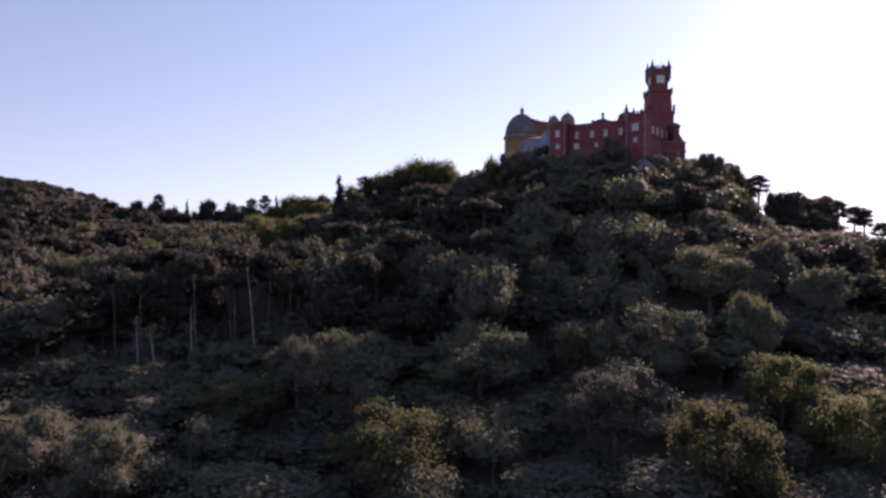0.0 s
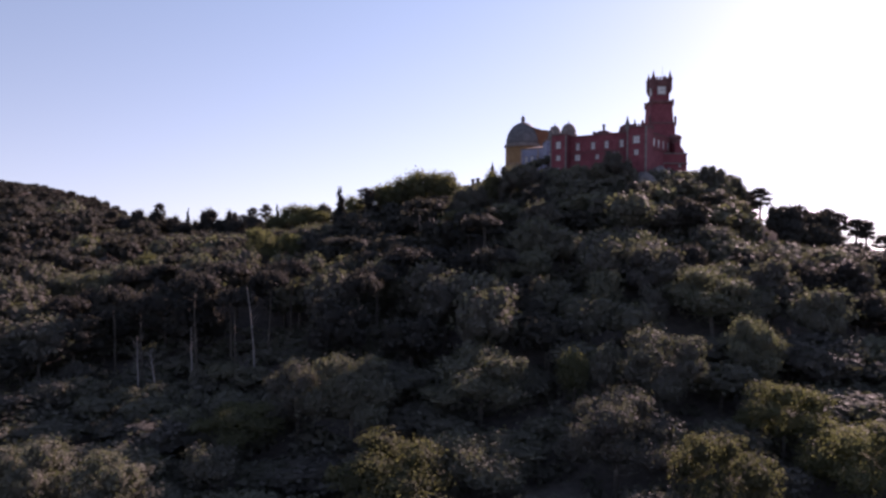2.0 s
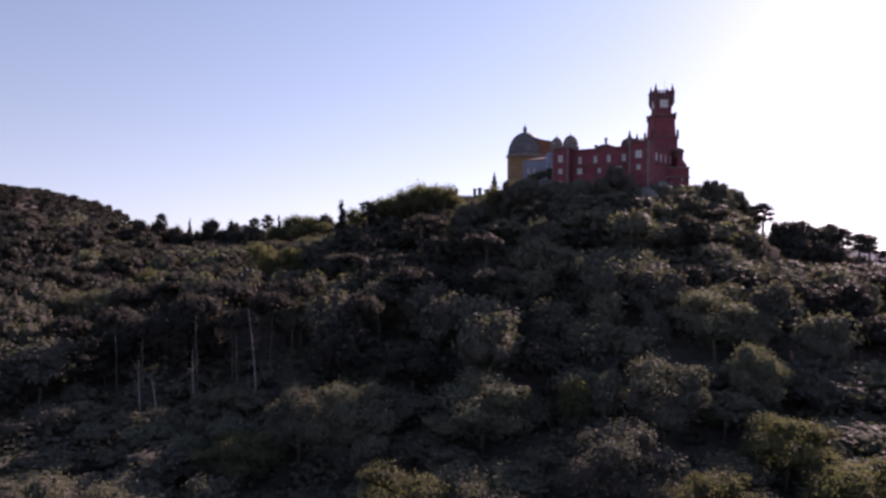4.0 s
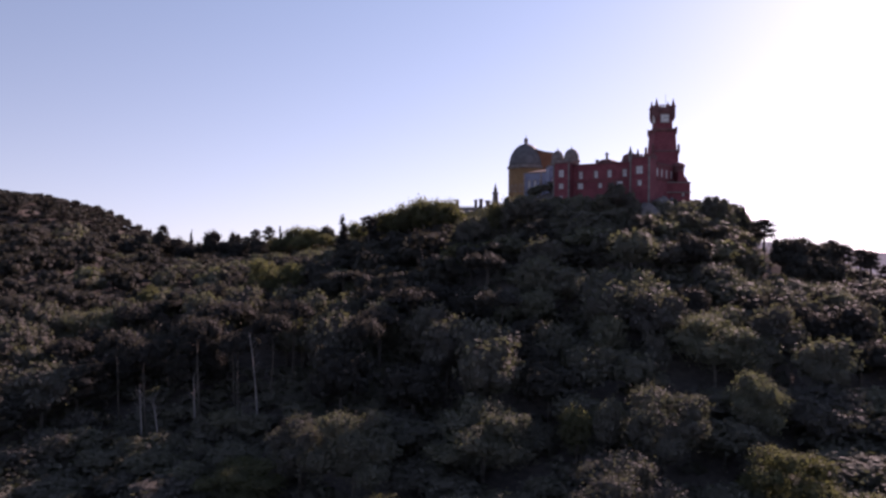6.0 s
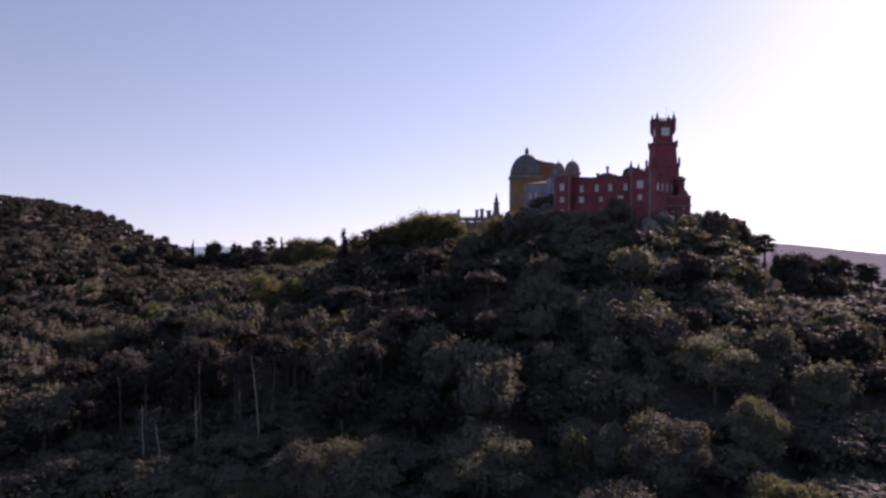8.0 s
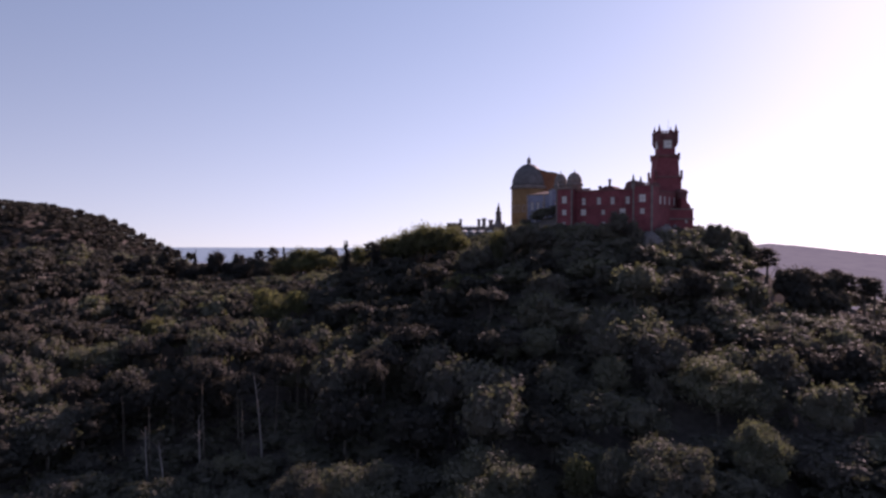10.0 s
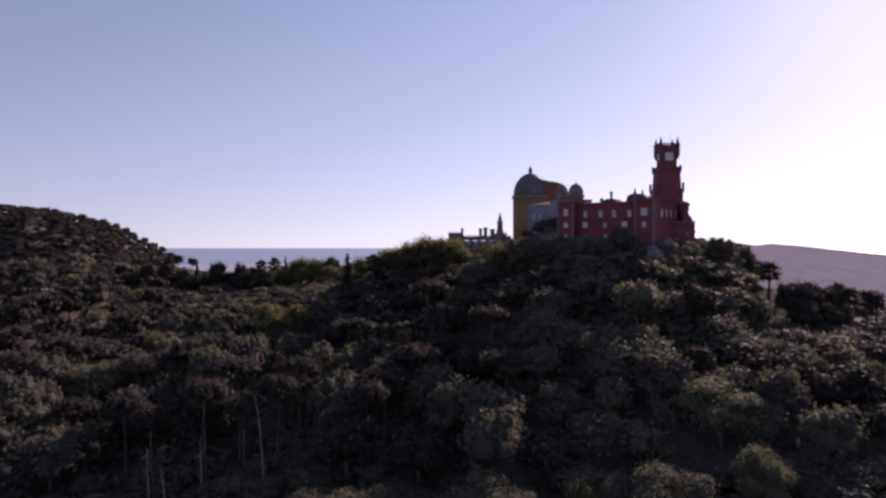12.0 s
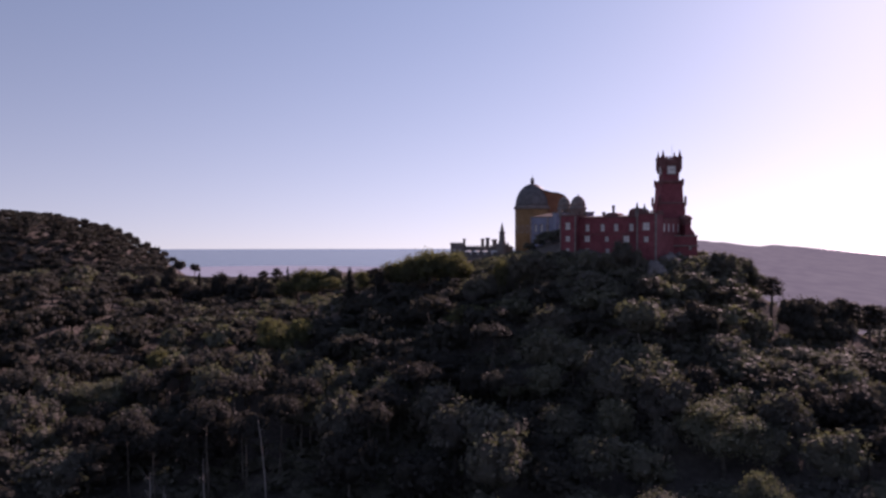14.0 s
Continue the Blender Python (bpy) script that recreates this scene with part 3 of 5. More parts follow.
# the battlemented terrace wall on the hill's shoulder, in two steps
for p, q, z, n in (((76.0, 217.6), (83.2, 214.4), 85.0, 9), ((86.4, 218.4), (92.8, 223.0), 83.2, 7)):
    c = ((p[0] + q[0]) / 2, (p[1] + q[1]) / 2, 70.0)
    b = root("terrace_wall", PLAN @ Matrix.Translation(c), "low battlemented stone wall along the hill's shoulder", "wall", "shoulder walls")
    part("wall", Geo().wall(p, q, 70.0, z, 0.6), M_STONE, b, "", c)
    merlons(b, c, p, q, z, n, M_STONE, 0.75, 0.5, 0.6)

# the clock tower
b, c = root("clock_tower", PLAN @ Matrix.Translation((72.3, 234.6, 84)), "tall red square clock tower with corner turrets and battlements", "clock tower"), (72.3, 234.6, 84.0)


def square(g, r, z0, z1, r1=None):
    g.lathe(72.3, 234.6, [(r * 1.4142, z0), ((r1 or r) * 1.4142, z1)], 4, 45)
    return g


part("lower_stage", square(Geo(), 4.2, 84, 102.6), M_RED, b, "", c)
part("middle_stage", square(Geo(), 3.75, 103.0, 109.5, 3.4), M_RED, b, "", c)
part("upper_stage", square(Geo(), 2.6, 110.2, 117.2), M_RED, b, "", c)
part("lower_ledge", square(square(Geo(), 4.35, 102.3, 102.7), 4.35, 102.7, 103.1, 3.75), M_REDSTONE, b, "weathered stone ledge", c)
part("upper_ledge", square(square(Geo(), 3.4, 109.1, 109.6, 3.85), 3.85, 109.6, 110.25), M_REDSTONE, b, "corbelled stone ledge", c)
part("parapet", square(Geo(), 2.6, 115.2, 116.2, 2.95), M_REDSTONE, b, "", c)
part("parapet", square(Geo(), 2.95, 116.2, 117.3), M_REDSTONE, b, "", c)
for sx in (-1, 1):
    for sy in (-1, 1):
        x, y = 72.3 + sx * 2.75, 234.6 + sy * 2.75
        part("corner_turret", Geo().lathe(x, y, [(0.2, 112.8), (0.45, 113.5), (0.78, 114.2), (0.78, 117.4), (0.92, 117.5), (0.92, 117.9), (0.62, 118.1), (0.12, 119.9), (0.17, 120.0), (0.03, 120.4)], 10), M_REDSTONE, b, "corner turret with a conical cap", c)
        x, y = 72.3 + sx * 3.55, 234.6 + sy * 3.55
        part("bartizan", Geo().lathe(x, y, [(0.12, 108.2), (0.38, 109.0), (0.38, 110.2), (0.46, 110.3), (0.42, 110.6), (0.05, 110.8)], 8), M_REDSTONE, b, "", c)
        part("shoulder", Geo().lathe(72.3 + sx * 4.2, 234.6 + sy * 4.2, [(0.2, 101.6), (0.42, 102.3), (0.42, 104.2), (0.5, 104.3), (0.25, 104.9), (0.05, 105.1)], 8), M_REDSTONE, b, "", c)
for a0, b0 in (((70.4, 231.85), (74.2, 231.85)), ((69.55, 232.8), (69.55, 236.4)), ((75.05, 232.8), (75.05, 236.4)), ((70.4, 237.35), (74.2, 237.35))):
    merlons(b, c, a0, b0, 117.3, 4, M_REDSTONE, 1.1, 0.45)
for k, (a0, b0) in enumerate((((69.7, 232.0), (74.9, 232.0)), ((69.7, 237.2), (69.7, 232.0)))):
    d = (Vector(b0) - Vector(a0)).normalized()
    n = Vector((d.y, -d.x))
    o = Vector(a0) + d * 2.6
    face = new("clock_face", Geo().lathe(0, 0, [(1.2, 0.0), (1.2, 0.12), (1.05, 0.16), (1.04, 0.1)], 28).mesh("clock_face", M_CLOCK))
    face.parent = b
    face.matrix_basis = Matrix.Translation((o.x + n.x * 0.1 - c[0], o.y + n.y * 0.1 - c[1], 113.7 - c[2])) @ Vector((n.x, n.y, 0)).to_track_quat('Z', 'Y').to_matrix().to_4x4()
    tagged(face, "pale round clock dial")
    surround = Geo()
    for s0, s1, u0, u1 in ((-1.55, -1.25, -1.5, 1.5), (1.25, 1.55, -1.5, 1.5), (-1.25, 1.25, 1.2, 1.5), (-1.25, 1.25, -1.5, -1.2)):
        surround.box(s0, u0, 0, s1, u1, 0.2)
    fr = new("dial_frame", surround.mesh("dial_frame", M_LIMESTONE))
    fr.parent = face
    board = new("dial_board", Geo().box(-1.25, -1.2, -0.06, 1.25, 1.2, 0.06).mesh("dial_board", M_CLOCK))
    board.parent = face
    for ang, length in ((40, 0.6), (-75, 0.9)):
        hd = new("clock_pointer", Geo().box(-0.05, -0.1, 0.17, 0.05, length, 0.2).mesh("clock_pointer", M_IRON))
        hd.parent = face
        hd.matrix_basis = Matrix.Rotation(radians(ang), 4, 'Z')
part("buttress", Geo().prism([(67.0, 97.0), (68.3, 97.0), (68.3, 105.5), (67.9, 104.0), (67.3, 100.5)], 231.5, 234.5), M_RED, b, "sloping red buttress", c)
part("flagpole", Geo().lathe(73.6, 235.4, [(0.07, 116.5), (0.05, 120.5), (0.02, 122.6)], 6), M_IRON, b, "thin bare flagpole", c)

# the two small domed turrets behind the front
for x, y, r, z in ((45.7, 256.0, 2.8, 107.6), (41.6, 262.0, 2.4, 107.7)):
    h = z - 100
    t_ob, c = root("domed_turret", PLAN @ Matrix.Translation((x, y, 84)), "small round turret with a ribbed stone dome", "turret", "domed turrets"), (x, y, 84)
    part("drum", Geo().lathe(x, y, [(r, 84), (r, 101.4), (r * 1.14, 101.7), (r * 1.14, 102.4), (r, 102.5), (r, 102.9)], 18), M_STONE, t_ob, "", c, True)
    part("dome", Geo().lathe(x, y, [(r * math.cos(radians(a)), 102.9 + (z - 103.9) * math.sin(radians(a))) for a in range(0, 90, 10)] + [(0.12, z - 0.9), (0.16, z - 0.6), (0.02, z + 0.1)], 18), M_STONE, t_ob, "", c, True)
    for k in range(8):
        a = radians(k * 45)
        part("slit", Geo().box(x + math.cos(a) * r - 0.2, y + math.sin(a) * r - 0.2, 98.4, x + math.cos(a) * r + 0.2, y + math.sin(a) * r + 0.2, 100.6), M_IRON, t_ob, "dark slit window", c)
b, c = building("inner_block", PLAN, 38.0, 258.5, 52.0, 268.0, 82, 100.5, M_BLUE, "weathered blue-grey inner palace block between the wings",
                front=[(1.5, 0.9, 93.6, 95.9), (3.6, 0.9, 93.6, 95.9), (1.5, 0.9, 89.6, 91.2), (3.6, 0.9, 89.6, 91.2)])
part("string_course", Geo().box(38.0, 258.3, 92.4, 52.0, 258.5, 92.65), M_LIMESTONE, b, "", c)

# the blue wing
b, c = building("blue_wing", AXES, -63.6, 33.4, -49.0, 44.0, 80, 99.2, M_BLUE, "blue-tiled palace wing with a row of pale windows",
                front=[(2.2, 1.1, 93.6, 96.4), (4.8, 1.1, 93.6, 96.4), (7.4, 1.1, 93.6, 96.4), (10.4, 1.1, 93.6, 96.4), (13.2, 1.1, 93.6, 96.4), (3.5, 1.0, 88.5, 90.5), (8.8, 1.0, 88.5, 90.5)],
                left=[(3.5, 1.2, 93.6, 96.2), (7.0, 1.2, 93.6, 96.2)], roof=1.4)
part("string_course", Geo().box(-63.7, 33.2, 92.4, -49.0, 33.4, 92.65), M_LIMESTONE, b, "", c)
for x in (-63.5, -56.0, -49.2):
    pilaster(b, c, x, 33.45, 80, 99.0, 0.6, M_LIMESTONE)

# the great round tower and its dome
CX, CY = 34.2, 303.0
b, c = root("round_tower", PLAN @ Matrix.Translation((CX, CY, 80)), "great round ochre-yellow tower under a grey tiled dome", "domed tower"), (CX, CY, 80)
part("drum", Geo().lathe(CX, CY, [(7.55, 80), (7.55, 103.9)], 48), M_YELLOW, b, "", c, True)
part("cornice", Geo().lathe(CX, CY, [(7.5, 103.4), (8.1, 103.8), (8.1, 104.5), (7.75, 104.7), (7.7, 105.1), (7.2, 105.2)], 48), M_STONE, b, "ochre and grey stone cornice", c)
R = 7.35
part("dome", Geo().lathe(CX, CY, [(R * math.cos(radians(a)), 105.1 + 9.5 * math.sin(radians(a))) for a in range(0, 90, 6)] + [(0.5, 114.6)], 48), M_LEAD, b, "grey tiled dome", c, True)
for k in range(16):
    g = Geo()
    for j in range(0, 84, 6):
        a0, a1 = radians(j), radians(j + 6)
        i = len(g.v)
        th = radians(k * 22.5)
        for aa in (a0, a1):
            for off in (-0.16, 0.16):
                rr, zz = (R + 0.14) * math.cos(aa), 105.1 + 9.62 * math.sin(aa)
                g.v.append((CX + rr * math.cos(th) - off * math.sin(th), CY + rr * math.sin(th) + off * math.cos(th), zz))
        g.f.append((i, i + 1, i + 3, i + 2))
    part("dome_rib", g, M_LEAD, b, "", c)
part("finial", Geo().lathe(CX, CY, [(0.75, 114.4), (0.75, 115.3), (0.95, 115.4), (0.95, 115.6), (0.8, 116.0), (0.85, 116.6), (0.5, 117.2), (0.12, 117.5), (0.05, 118.6)], 12), M_STONE, b, "stone lantern finial", c)
for k in range(12):
    th = radians(180 + k * 18 - 5)
    o = Vector((CX + 7.45 * math.cos(th), CY + 7.45 * math.sin(th)))
    tgt = Vector((-math.sin(th), math.cos(th)))
    window(b, c, o - tgt, o + tgt, 1.0, 0.9, 93.6, 96.2, 0.22, M_PANE, False, -0.02)

# the ochre hall behind the dome
b, c = building("ochre_hall", PLAN, 39.0, 300.0, 48.6, 313.0, 80, 106.8, M_ORANGE, "tall weathered orange hall behind the domed tower", front=[(6.8, 1.0, 100, 102.5)], roof=0.9)
arc = [(42.0 + 7.0 * math.cos(radians(a)), 106.6 + 3.9 * math.sin(radians(a))) for a in range(0, 91, 9)] + [(39.0, 111.3), (36.5, 112.3)]
part("curved_gable", Geo().prism([(36.5, 100.0), (49.0, 100.0)] + arc, 299.0, 299.9), M_ORANGE, b, "curved orange gable wall", c)
g = Geo()
for (xa, za), (xb, zb) in zip(arc, arc[1:]):
    g.prism([(xa, za), (xa, za + 0.4), (xb, zb + 0.4), (xb, zb)], 298.75, 300.1)
part("gable_coping", g, M_LEAD, b, "dark stone coping along the curved gable", c)

# the low gatehouse range with its terrace
b, c = building("gatehouse", PLAN, -1.6, 310.0, 4.4, 318.0, 76, 88.4, M_STONE, "low grey stone gatehouse block", front=[(1.8, 0.9, 84.5, 86.3), (4.2, 0.9, 84.5, 86.3)])
merlons(b, c, (-1.5, 310.1), (4.3, 310.1), 88.8, 7, M_STONE, 0.5)
b, c = building("terrace_range", PLAN, 4.45, 311.0, 26.5, 317.0, 76, 86.8, M_STONE, "low battlemented grey stone range", front=[(3.0 + 3.2 * k, 1.0, 83.6, 85.4) for k in range(6)])
merlons(b, c, (4.6, 311.1), (26.0, 311.1), 87.2, 17, M_STONE, 0.7)
b, c = building("terrace", PLAN, 0.5, 302.0, 22.0, 309.8, 74, 83.2, M_STONE, "pale stone terrace with a parapet", front=[(4 + 4.5 * k, 1.6, 79.0, 81.6) for k in range(4)])
for x, y, z1, r in ((4.6, 313.0, 90.9, 0.6), (12.9, 314.0, 90.9, 0.75), (15.2, 314.0, 91.3, 0.9), (18.3, 314.0, 90.6, 1.1)):
    chimney(PLAN, x, y, 86.0, z1, r)
for x, y, z0, z1, r in ((-17.9, 9.1, 97.5, 101.9, 0.42), (-21.4, 9.3, 97.5, 99.8, 0.5)):
    chimney(AXES, x, y, z0, z1, r)
MX, MY = 21.4, 309.0
b, c = root("minaret", PLAN @ Matrix.Translation((MX, MY, 78)), "slender tiered stone minaret beside the gatehouse", "minaret"), (MX, MY, 78)
part("shaft", Geo().lathe(MX, MY, [(2.3, 78), (2.3, 87.6), (2.5, 87.8), (2.0, 88.4), (1.35, 90.0), (1.15, 93.2), (1.4, 93.4), (1.4, 93.9), (0.8, 94.1), (0.75, 95.2), (0.95, 95.3), (0.6, 95.9), (0.3, 96.7), (0.36, 96.9), (0.05, 98.2)], 14), M_STONE, b, "", c)
for sx in (-1, 1):
    pinnacle(b, c, MX + sx * 2.6, MY, 86.9, 89.4, 0.5, M_STONE)


def parasol(x, y, z):
    ob = root("parasol", PLAN @ pose(x, y, z), "white canvas parasol open on the terrace", "parasol", "terrace parasols")
    part("pole", Geo().lathe(0, 0, [(0.05, 0), (0.04, 2.35)], 6), M_IRON, ob)
    part("canopy", Geo().lathe(0, 0, [(1.75, 1.9), (1.72, 1.97), (0.9, 2.3), (0.05, 2.55)], 8), M_WHITE, ob)
    return ob


p0 = parasol(6.2, 304.0, 83.2)
for x, y in ((9.8, 304.6), (13.6, 304.2), (17.6, 304.8)):
    copy_thing(p0, PLAN @ pose(x, y, 83.2, 0, 0, 17 * x))


# ---- trees: shapes ----
rng = np.random.default_rng(7)


def ball(n, m, wobble):
    """A lumpy closed ball of quads of about radius 1."""
    th = np.linspace(0.0, np.pi, m + 1)
    ph = np.arange(n) * 2 * np.pi / n
    p = np.array([(np.sin(t) * np.cos(q), np.sin(t) * np.sin(q), np.cos(t)) for t in th for q in ph])
    p = p * (1 + wobble * rng.uniform(-1, 1, (len(p), 1)))
    f = [(j * n + k, (j + 1) * n + k, (j + 1) * n + (k + 1) % n, j * n + (k + 1) % n) for j in range(m) for k in range(n)]
    return p, np.array(f)


def crown(lobes, leaves, size, core=(6, 4), fill=0.7, droop=0.0):
    """Foliage: a dark lumpy core in each lobe (x, y, z, rx, ry, rz), and many small leaf sprays all over it."""
    lobes = np.array(lobes, float)
    vs, fs, base = [], [], 0
    for c in lobes:
        p, f = ball(*core, 0.24)
        vs.append(c[:3] + p * c[3:] * fill)
        fs.append(f + base)
        base += len(p)
    area = (lobes[:, 3] * lobes[:, 4] + lobes[:, 3] * lobes[:, 5] + lobes[:, 4] * lobes[:, 5])
    pick = rng.choice(len(lobes), leaves, p=area / area.sum())
    d = rng.normal(size=(leaves, 3))
    d[:, 2] = np.where((d[:, 2] < 0) & (rng.random(leaves) < 0.55), -d[:, 2], d[:, 2])
    d /= np.linalg.norm(d, axis=1, keepdims=True)
    bump = 1 + 0.1 * np.sin(d[:, :1] * 9 + pick[:, None]) * np.sin(d[:, 1:2] * 8) * np.cos(d[:, 2:] * 7)
    c = lobes[pick, :3] + d * lobes[pick, 3:] * np.where(rng.random((leaves, 1)) < 0.18, rng.uniform(1.0, 1.38, (leaves, 1)), rng.uniform(0.7, 1.14, (leaves, 1))) * bump
    n = d / lobes[pick, 3:]
    n /= np.linalg.norm(n, axis=1, keepdims=True)
    n = n + rng.normal(scale=0.62, size=n.shape)
    n[:, 2] += 0.25 - droop
    n /= np.linalg.norm(n, axis=1, keepdims=True)
    u = np.cross(n, rng.normal(size=n.shape))
    u /= np.linalg.norm(u, axis=1, keepdims=True)
    w = np.cross(n, u)
    s = size * rng.uniform(0.55, 1.45, (leaves, 1))
    kite = np.stack([c - u * s * 0.62, c - w * s * 0.38 + n * s * 0.14, c + u * s * 0.7, c + w * s * 0.42 - n * s * 0.1], 1).reshape(-1, 3)
    vs.append(kite)
    fs.append(base + np.arange(leaves * 4).reshape(-1, 4))
    count = sum(len(q) for q in fs[:-1])
    inside = np.arange(count + leaves) < count
    return np.concatenate(vs), np.concatenate(fs), inside


def stem(height, radius, bend, limbs, lo=0.45, reach=2.4, rise=1.6):
    """A tapered, slightly bent trunk with limbs that leave it at several heights."""
    g = Geo()
    bx, by = rng.uniform(-bend, bend, 2)
    line = lambda f: (bx * f * f, by * f * f + 0.12 * bend * math.sin(f * 7), height * f)
    g.tube([(*line(f), radius * (1.25 if f == 0 else 1) * (1 - 0.72 * f)) for f in (0, 0.06, 0.2, 0.4, 0.6, 0.8, 1.0)], 7)
    for k in range(limbs):
        f = lo + (0.97 - lo) * (k + rng.random() * 0.8) / max(limbs, 1)
        x, y, z = line(f)
        a, q = rng.uniform(0, 6.28), reach * rng.uniform(0.6, 1.1)
        r = radius * (1 - 0.72 * f) * 0.55
        g.tube([(x, y, z, r), (x + math.cos(a) * q * 0.5, y + math.sin(a) * q * 0.5, z + rise * 0.35, r * 0.7), (x + math.cos(a) * q, y + math.sin(a) * q, z + rise, r * 0.25)], 5)
    v = np.array(g.v)
    return v, np.array(g.f), np.zeros(len(g.f), bool)


def broad_lobes(k):
    out = [(0, 0, 6.4, 3.7, 3.7, 3.0)]
    for i in range(k):
        a, h = i * 2.4 + rng.uniform(-0.4, 0.4), rng.uniform(-0.35, 1.0)
        q = math.sqrt(1 - 0.72 * max(h, 0) ** 2) * rng.uniform(1.9, 3.2)
        r = rng.uniform(1.0, 2.3)
        out.append((math.cos(a) * q, math.sin(a) * q, 6.5 + h * 2.9, r, r, r * 0.9))
    return out


def billow_lobes(k):
    """A wide crown of a few large flattened clumps at several heights, each with smaller heads on its top."""
    out = [(0, 0, 5.6, 3.2, 3.2, 2.4)]
    big = 8
    for i in range(big):
        a, h = i * 2.4 + rng.uniform(-0.4, 0.4), (i + 0.5) / big
        q = 3.5 * math.sqrt(1 - 0.85 * h * h) * rng.uniform(0.75, 1.08)
        x, y, z, r = math.cos(a) * q, math.sin(a) * q, 4.3 + 5.0 * h, rng.uniform(1.5, 2.1)
        out.append((x, y, z, r, r, r * 0.9))
        for j in range((k - big) // big):
            b, p = rng.uniform(0, 6.28), r * rng.uniform(0.35, 0.95)
            s = rng.uniform(0.45, 0.85)
            out.append((x + math.cos(b) * p, y + math.sin(b) * p, z + 0.35 * r * rng.uniform(0.3, 1.5), s, s, s * 1.05))
    return out


def umbrella_lobes(k):
    out = [(0, 0, 17.5, 3.2, 3.2, 1.6)]
    for i in range(k):
        a, q = i * 2.4 + rng.uniform(-0.3, 0.3), 1.2 + 2.6 * math.sqrt((i + 0.5) / k)
        r = rng.uniform(1.2, 2.0)
        out.append((math.cos(a) * q, math.sin(a) * q, 18.4 - 0.11 * q * q + rng.uniform(-0.5, 0.5), r, r, rng.uniform(1.1, 1.8)))
    return out


def pine_lobes(k):
    out = []
    for i in range(k):
        f = i / (k - 1)
        a, q = i * 2.4 + rng.uniform(-0.5, 0.5), (1 - 0.4 * f * f) * rng.uniform(0.6, 2.7)
        r = rng.uniform(1.1, 2.1) * (1.05 - 0.2 * f)
        out.append((math.cos(a) * q, math.sin(a) * q, 7.5 + 10.4 * f + rng.uniform(-0.4, 0.4), r * 1.1, r * 1.1, r * 0.95))
    return out


def layered_lobes(k):
    """Flat pads of needles in tiers on a long bare trunk."""
    out = [(0.2, 0, 18.0, 2.0, 1.8, 1.0), (-1.2, 0.4, 17.2, 1.8, 1.7, 0.9)]
    for i in range(k):
        f = i / k
        a, q = i * 2.4 + rng.uniform(-0.3, 0.3), rng.uniform(1.2, 2.9)
        r = rng.uniform(1.3, 1.9)
        out.append((math.cos(a) * q, math.sin(a) * q, 17.2 - 5.0 * f + rng.uniform(-0.3, 0.3), r, r, rng.uniform(0.6, 0.95)))
    return out


def spire_lobes(k):
    out = []
    for i in range(k):
        f = i / (k - 1)
        r = (2.3 * (1 - f) ** 0.85 + 0.12) * rng.uniform(0.8, 1.12)
        out.append((rng.uniform(-0.3, 0.3), rng.uniform(-0.3, 0.3), 1.8 + 12.6 * f, r, r, 1.25 - 0.4 * f))
    return out


def shrub_lobes(k):
    return [(rng.uniform(-1.6, 1.6), rng.uniform(-1.6, 1.6), rng.uniform(0.9, 1.9), rng.uniform(1.0, 1.7), rng.uniform(1.0, 1.7), rng.uniform(0.8, 1.4)) for i in range(k)]


# kind: crown width and tree height as built, lobes, their number, leaf size, trunk (length, radius, bend, limbs, first limb, reach), bark
KINDS = {
    "broadleaf_tree": (9.2, 11.4, broad_lobes, 22, 0.43, (8.0, 0.32, 0.8, 6, 0.35, 3.0), M_BARK),
    "spreading_tree": (10.4, 11.0, billow_lobes, 48, 0.2, (8.0, 0.26, 0.8, 7, 0.3, 3.2), M_BARK),
    "umbrella_pine": (9.6, 19.6, umbrella_lobes, 18, 0.46, (18.0, 0.24, 1.6, 9, 0.78, 3.2), M_BARK),
    "pine_tree": (7.4, 19.0, pine_lobes, 17, 0.42, (17.0, 0.3, 0.8, 9, 0.42, 2.4), M_BARK),
    "low_umbrella_pine": (9.6, 10.6, lambda k: [(x, y, z - 10.2, rx, ry, rz * 1.9) for x, y, z, rx, ry, rz in umbrella_lobes(k)], 14, 0.5, (9.2, 0.26, 0.8, 6, 0.6, 3.0), M_BARK),
    "layered_pine": (9.4, 19.0, layered_lobes, 13, 0.42, (18.0, 0.55, 0.5, 10, 0.62, 2.6), M_BARK),
    "conifer": (5.0, 15.0, spire_lobes, 18, 0.42, (13.4, 0.25, 0.15, 0, 0.5, 1.0), M_BARK),
    "shrub": (6.0, 3.2, shrub_lobes, 7, 0.44, (1.3, 0.12, 0.2, 3, 0.3, 1.0), M_BARK),
}
FULL, PLAIN_LEAVES, FAR_LEAVES = 3000, 1150, 220


def prototype(kind, material, leaves, grow, label, category):
    width, height, lobes, k, size, trunk, bark = KINDS[kind]
    ob = root(kind, Matrix.Identity(4), label, category)
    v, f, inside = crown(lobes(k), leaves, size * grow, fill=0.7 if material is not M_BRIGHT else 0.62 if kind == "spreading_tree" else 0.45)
    o = new("crown", rows_mesh("crown", v, f, material, None, inside))
    o.parent = ob
    v0 = v
    v, f, _ = stem(*trunk)
    o = new("trunk", rows_mesh("trunk", v, f, bark))
    o.data.shade_smooth()
    o.parent = ob
    return ob, size_of(v0)


def size_of(v):
    """The width and height that a crown really has."""
    return 2 * float(np.percentile(np.hypot(v[:, 0], v[:, 1]), 96)), float(np.percentile(v[:, 2], 99.0))


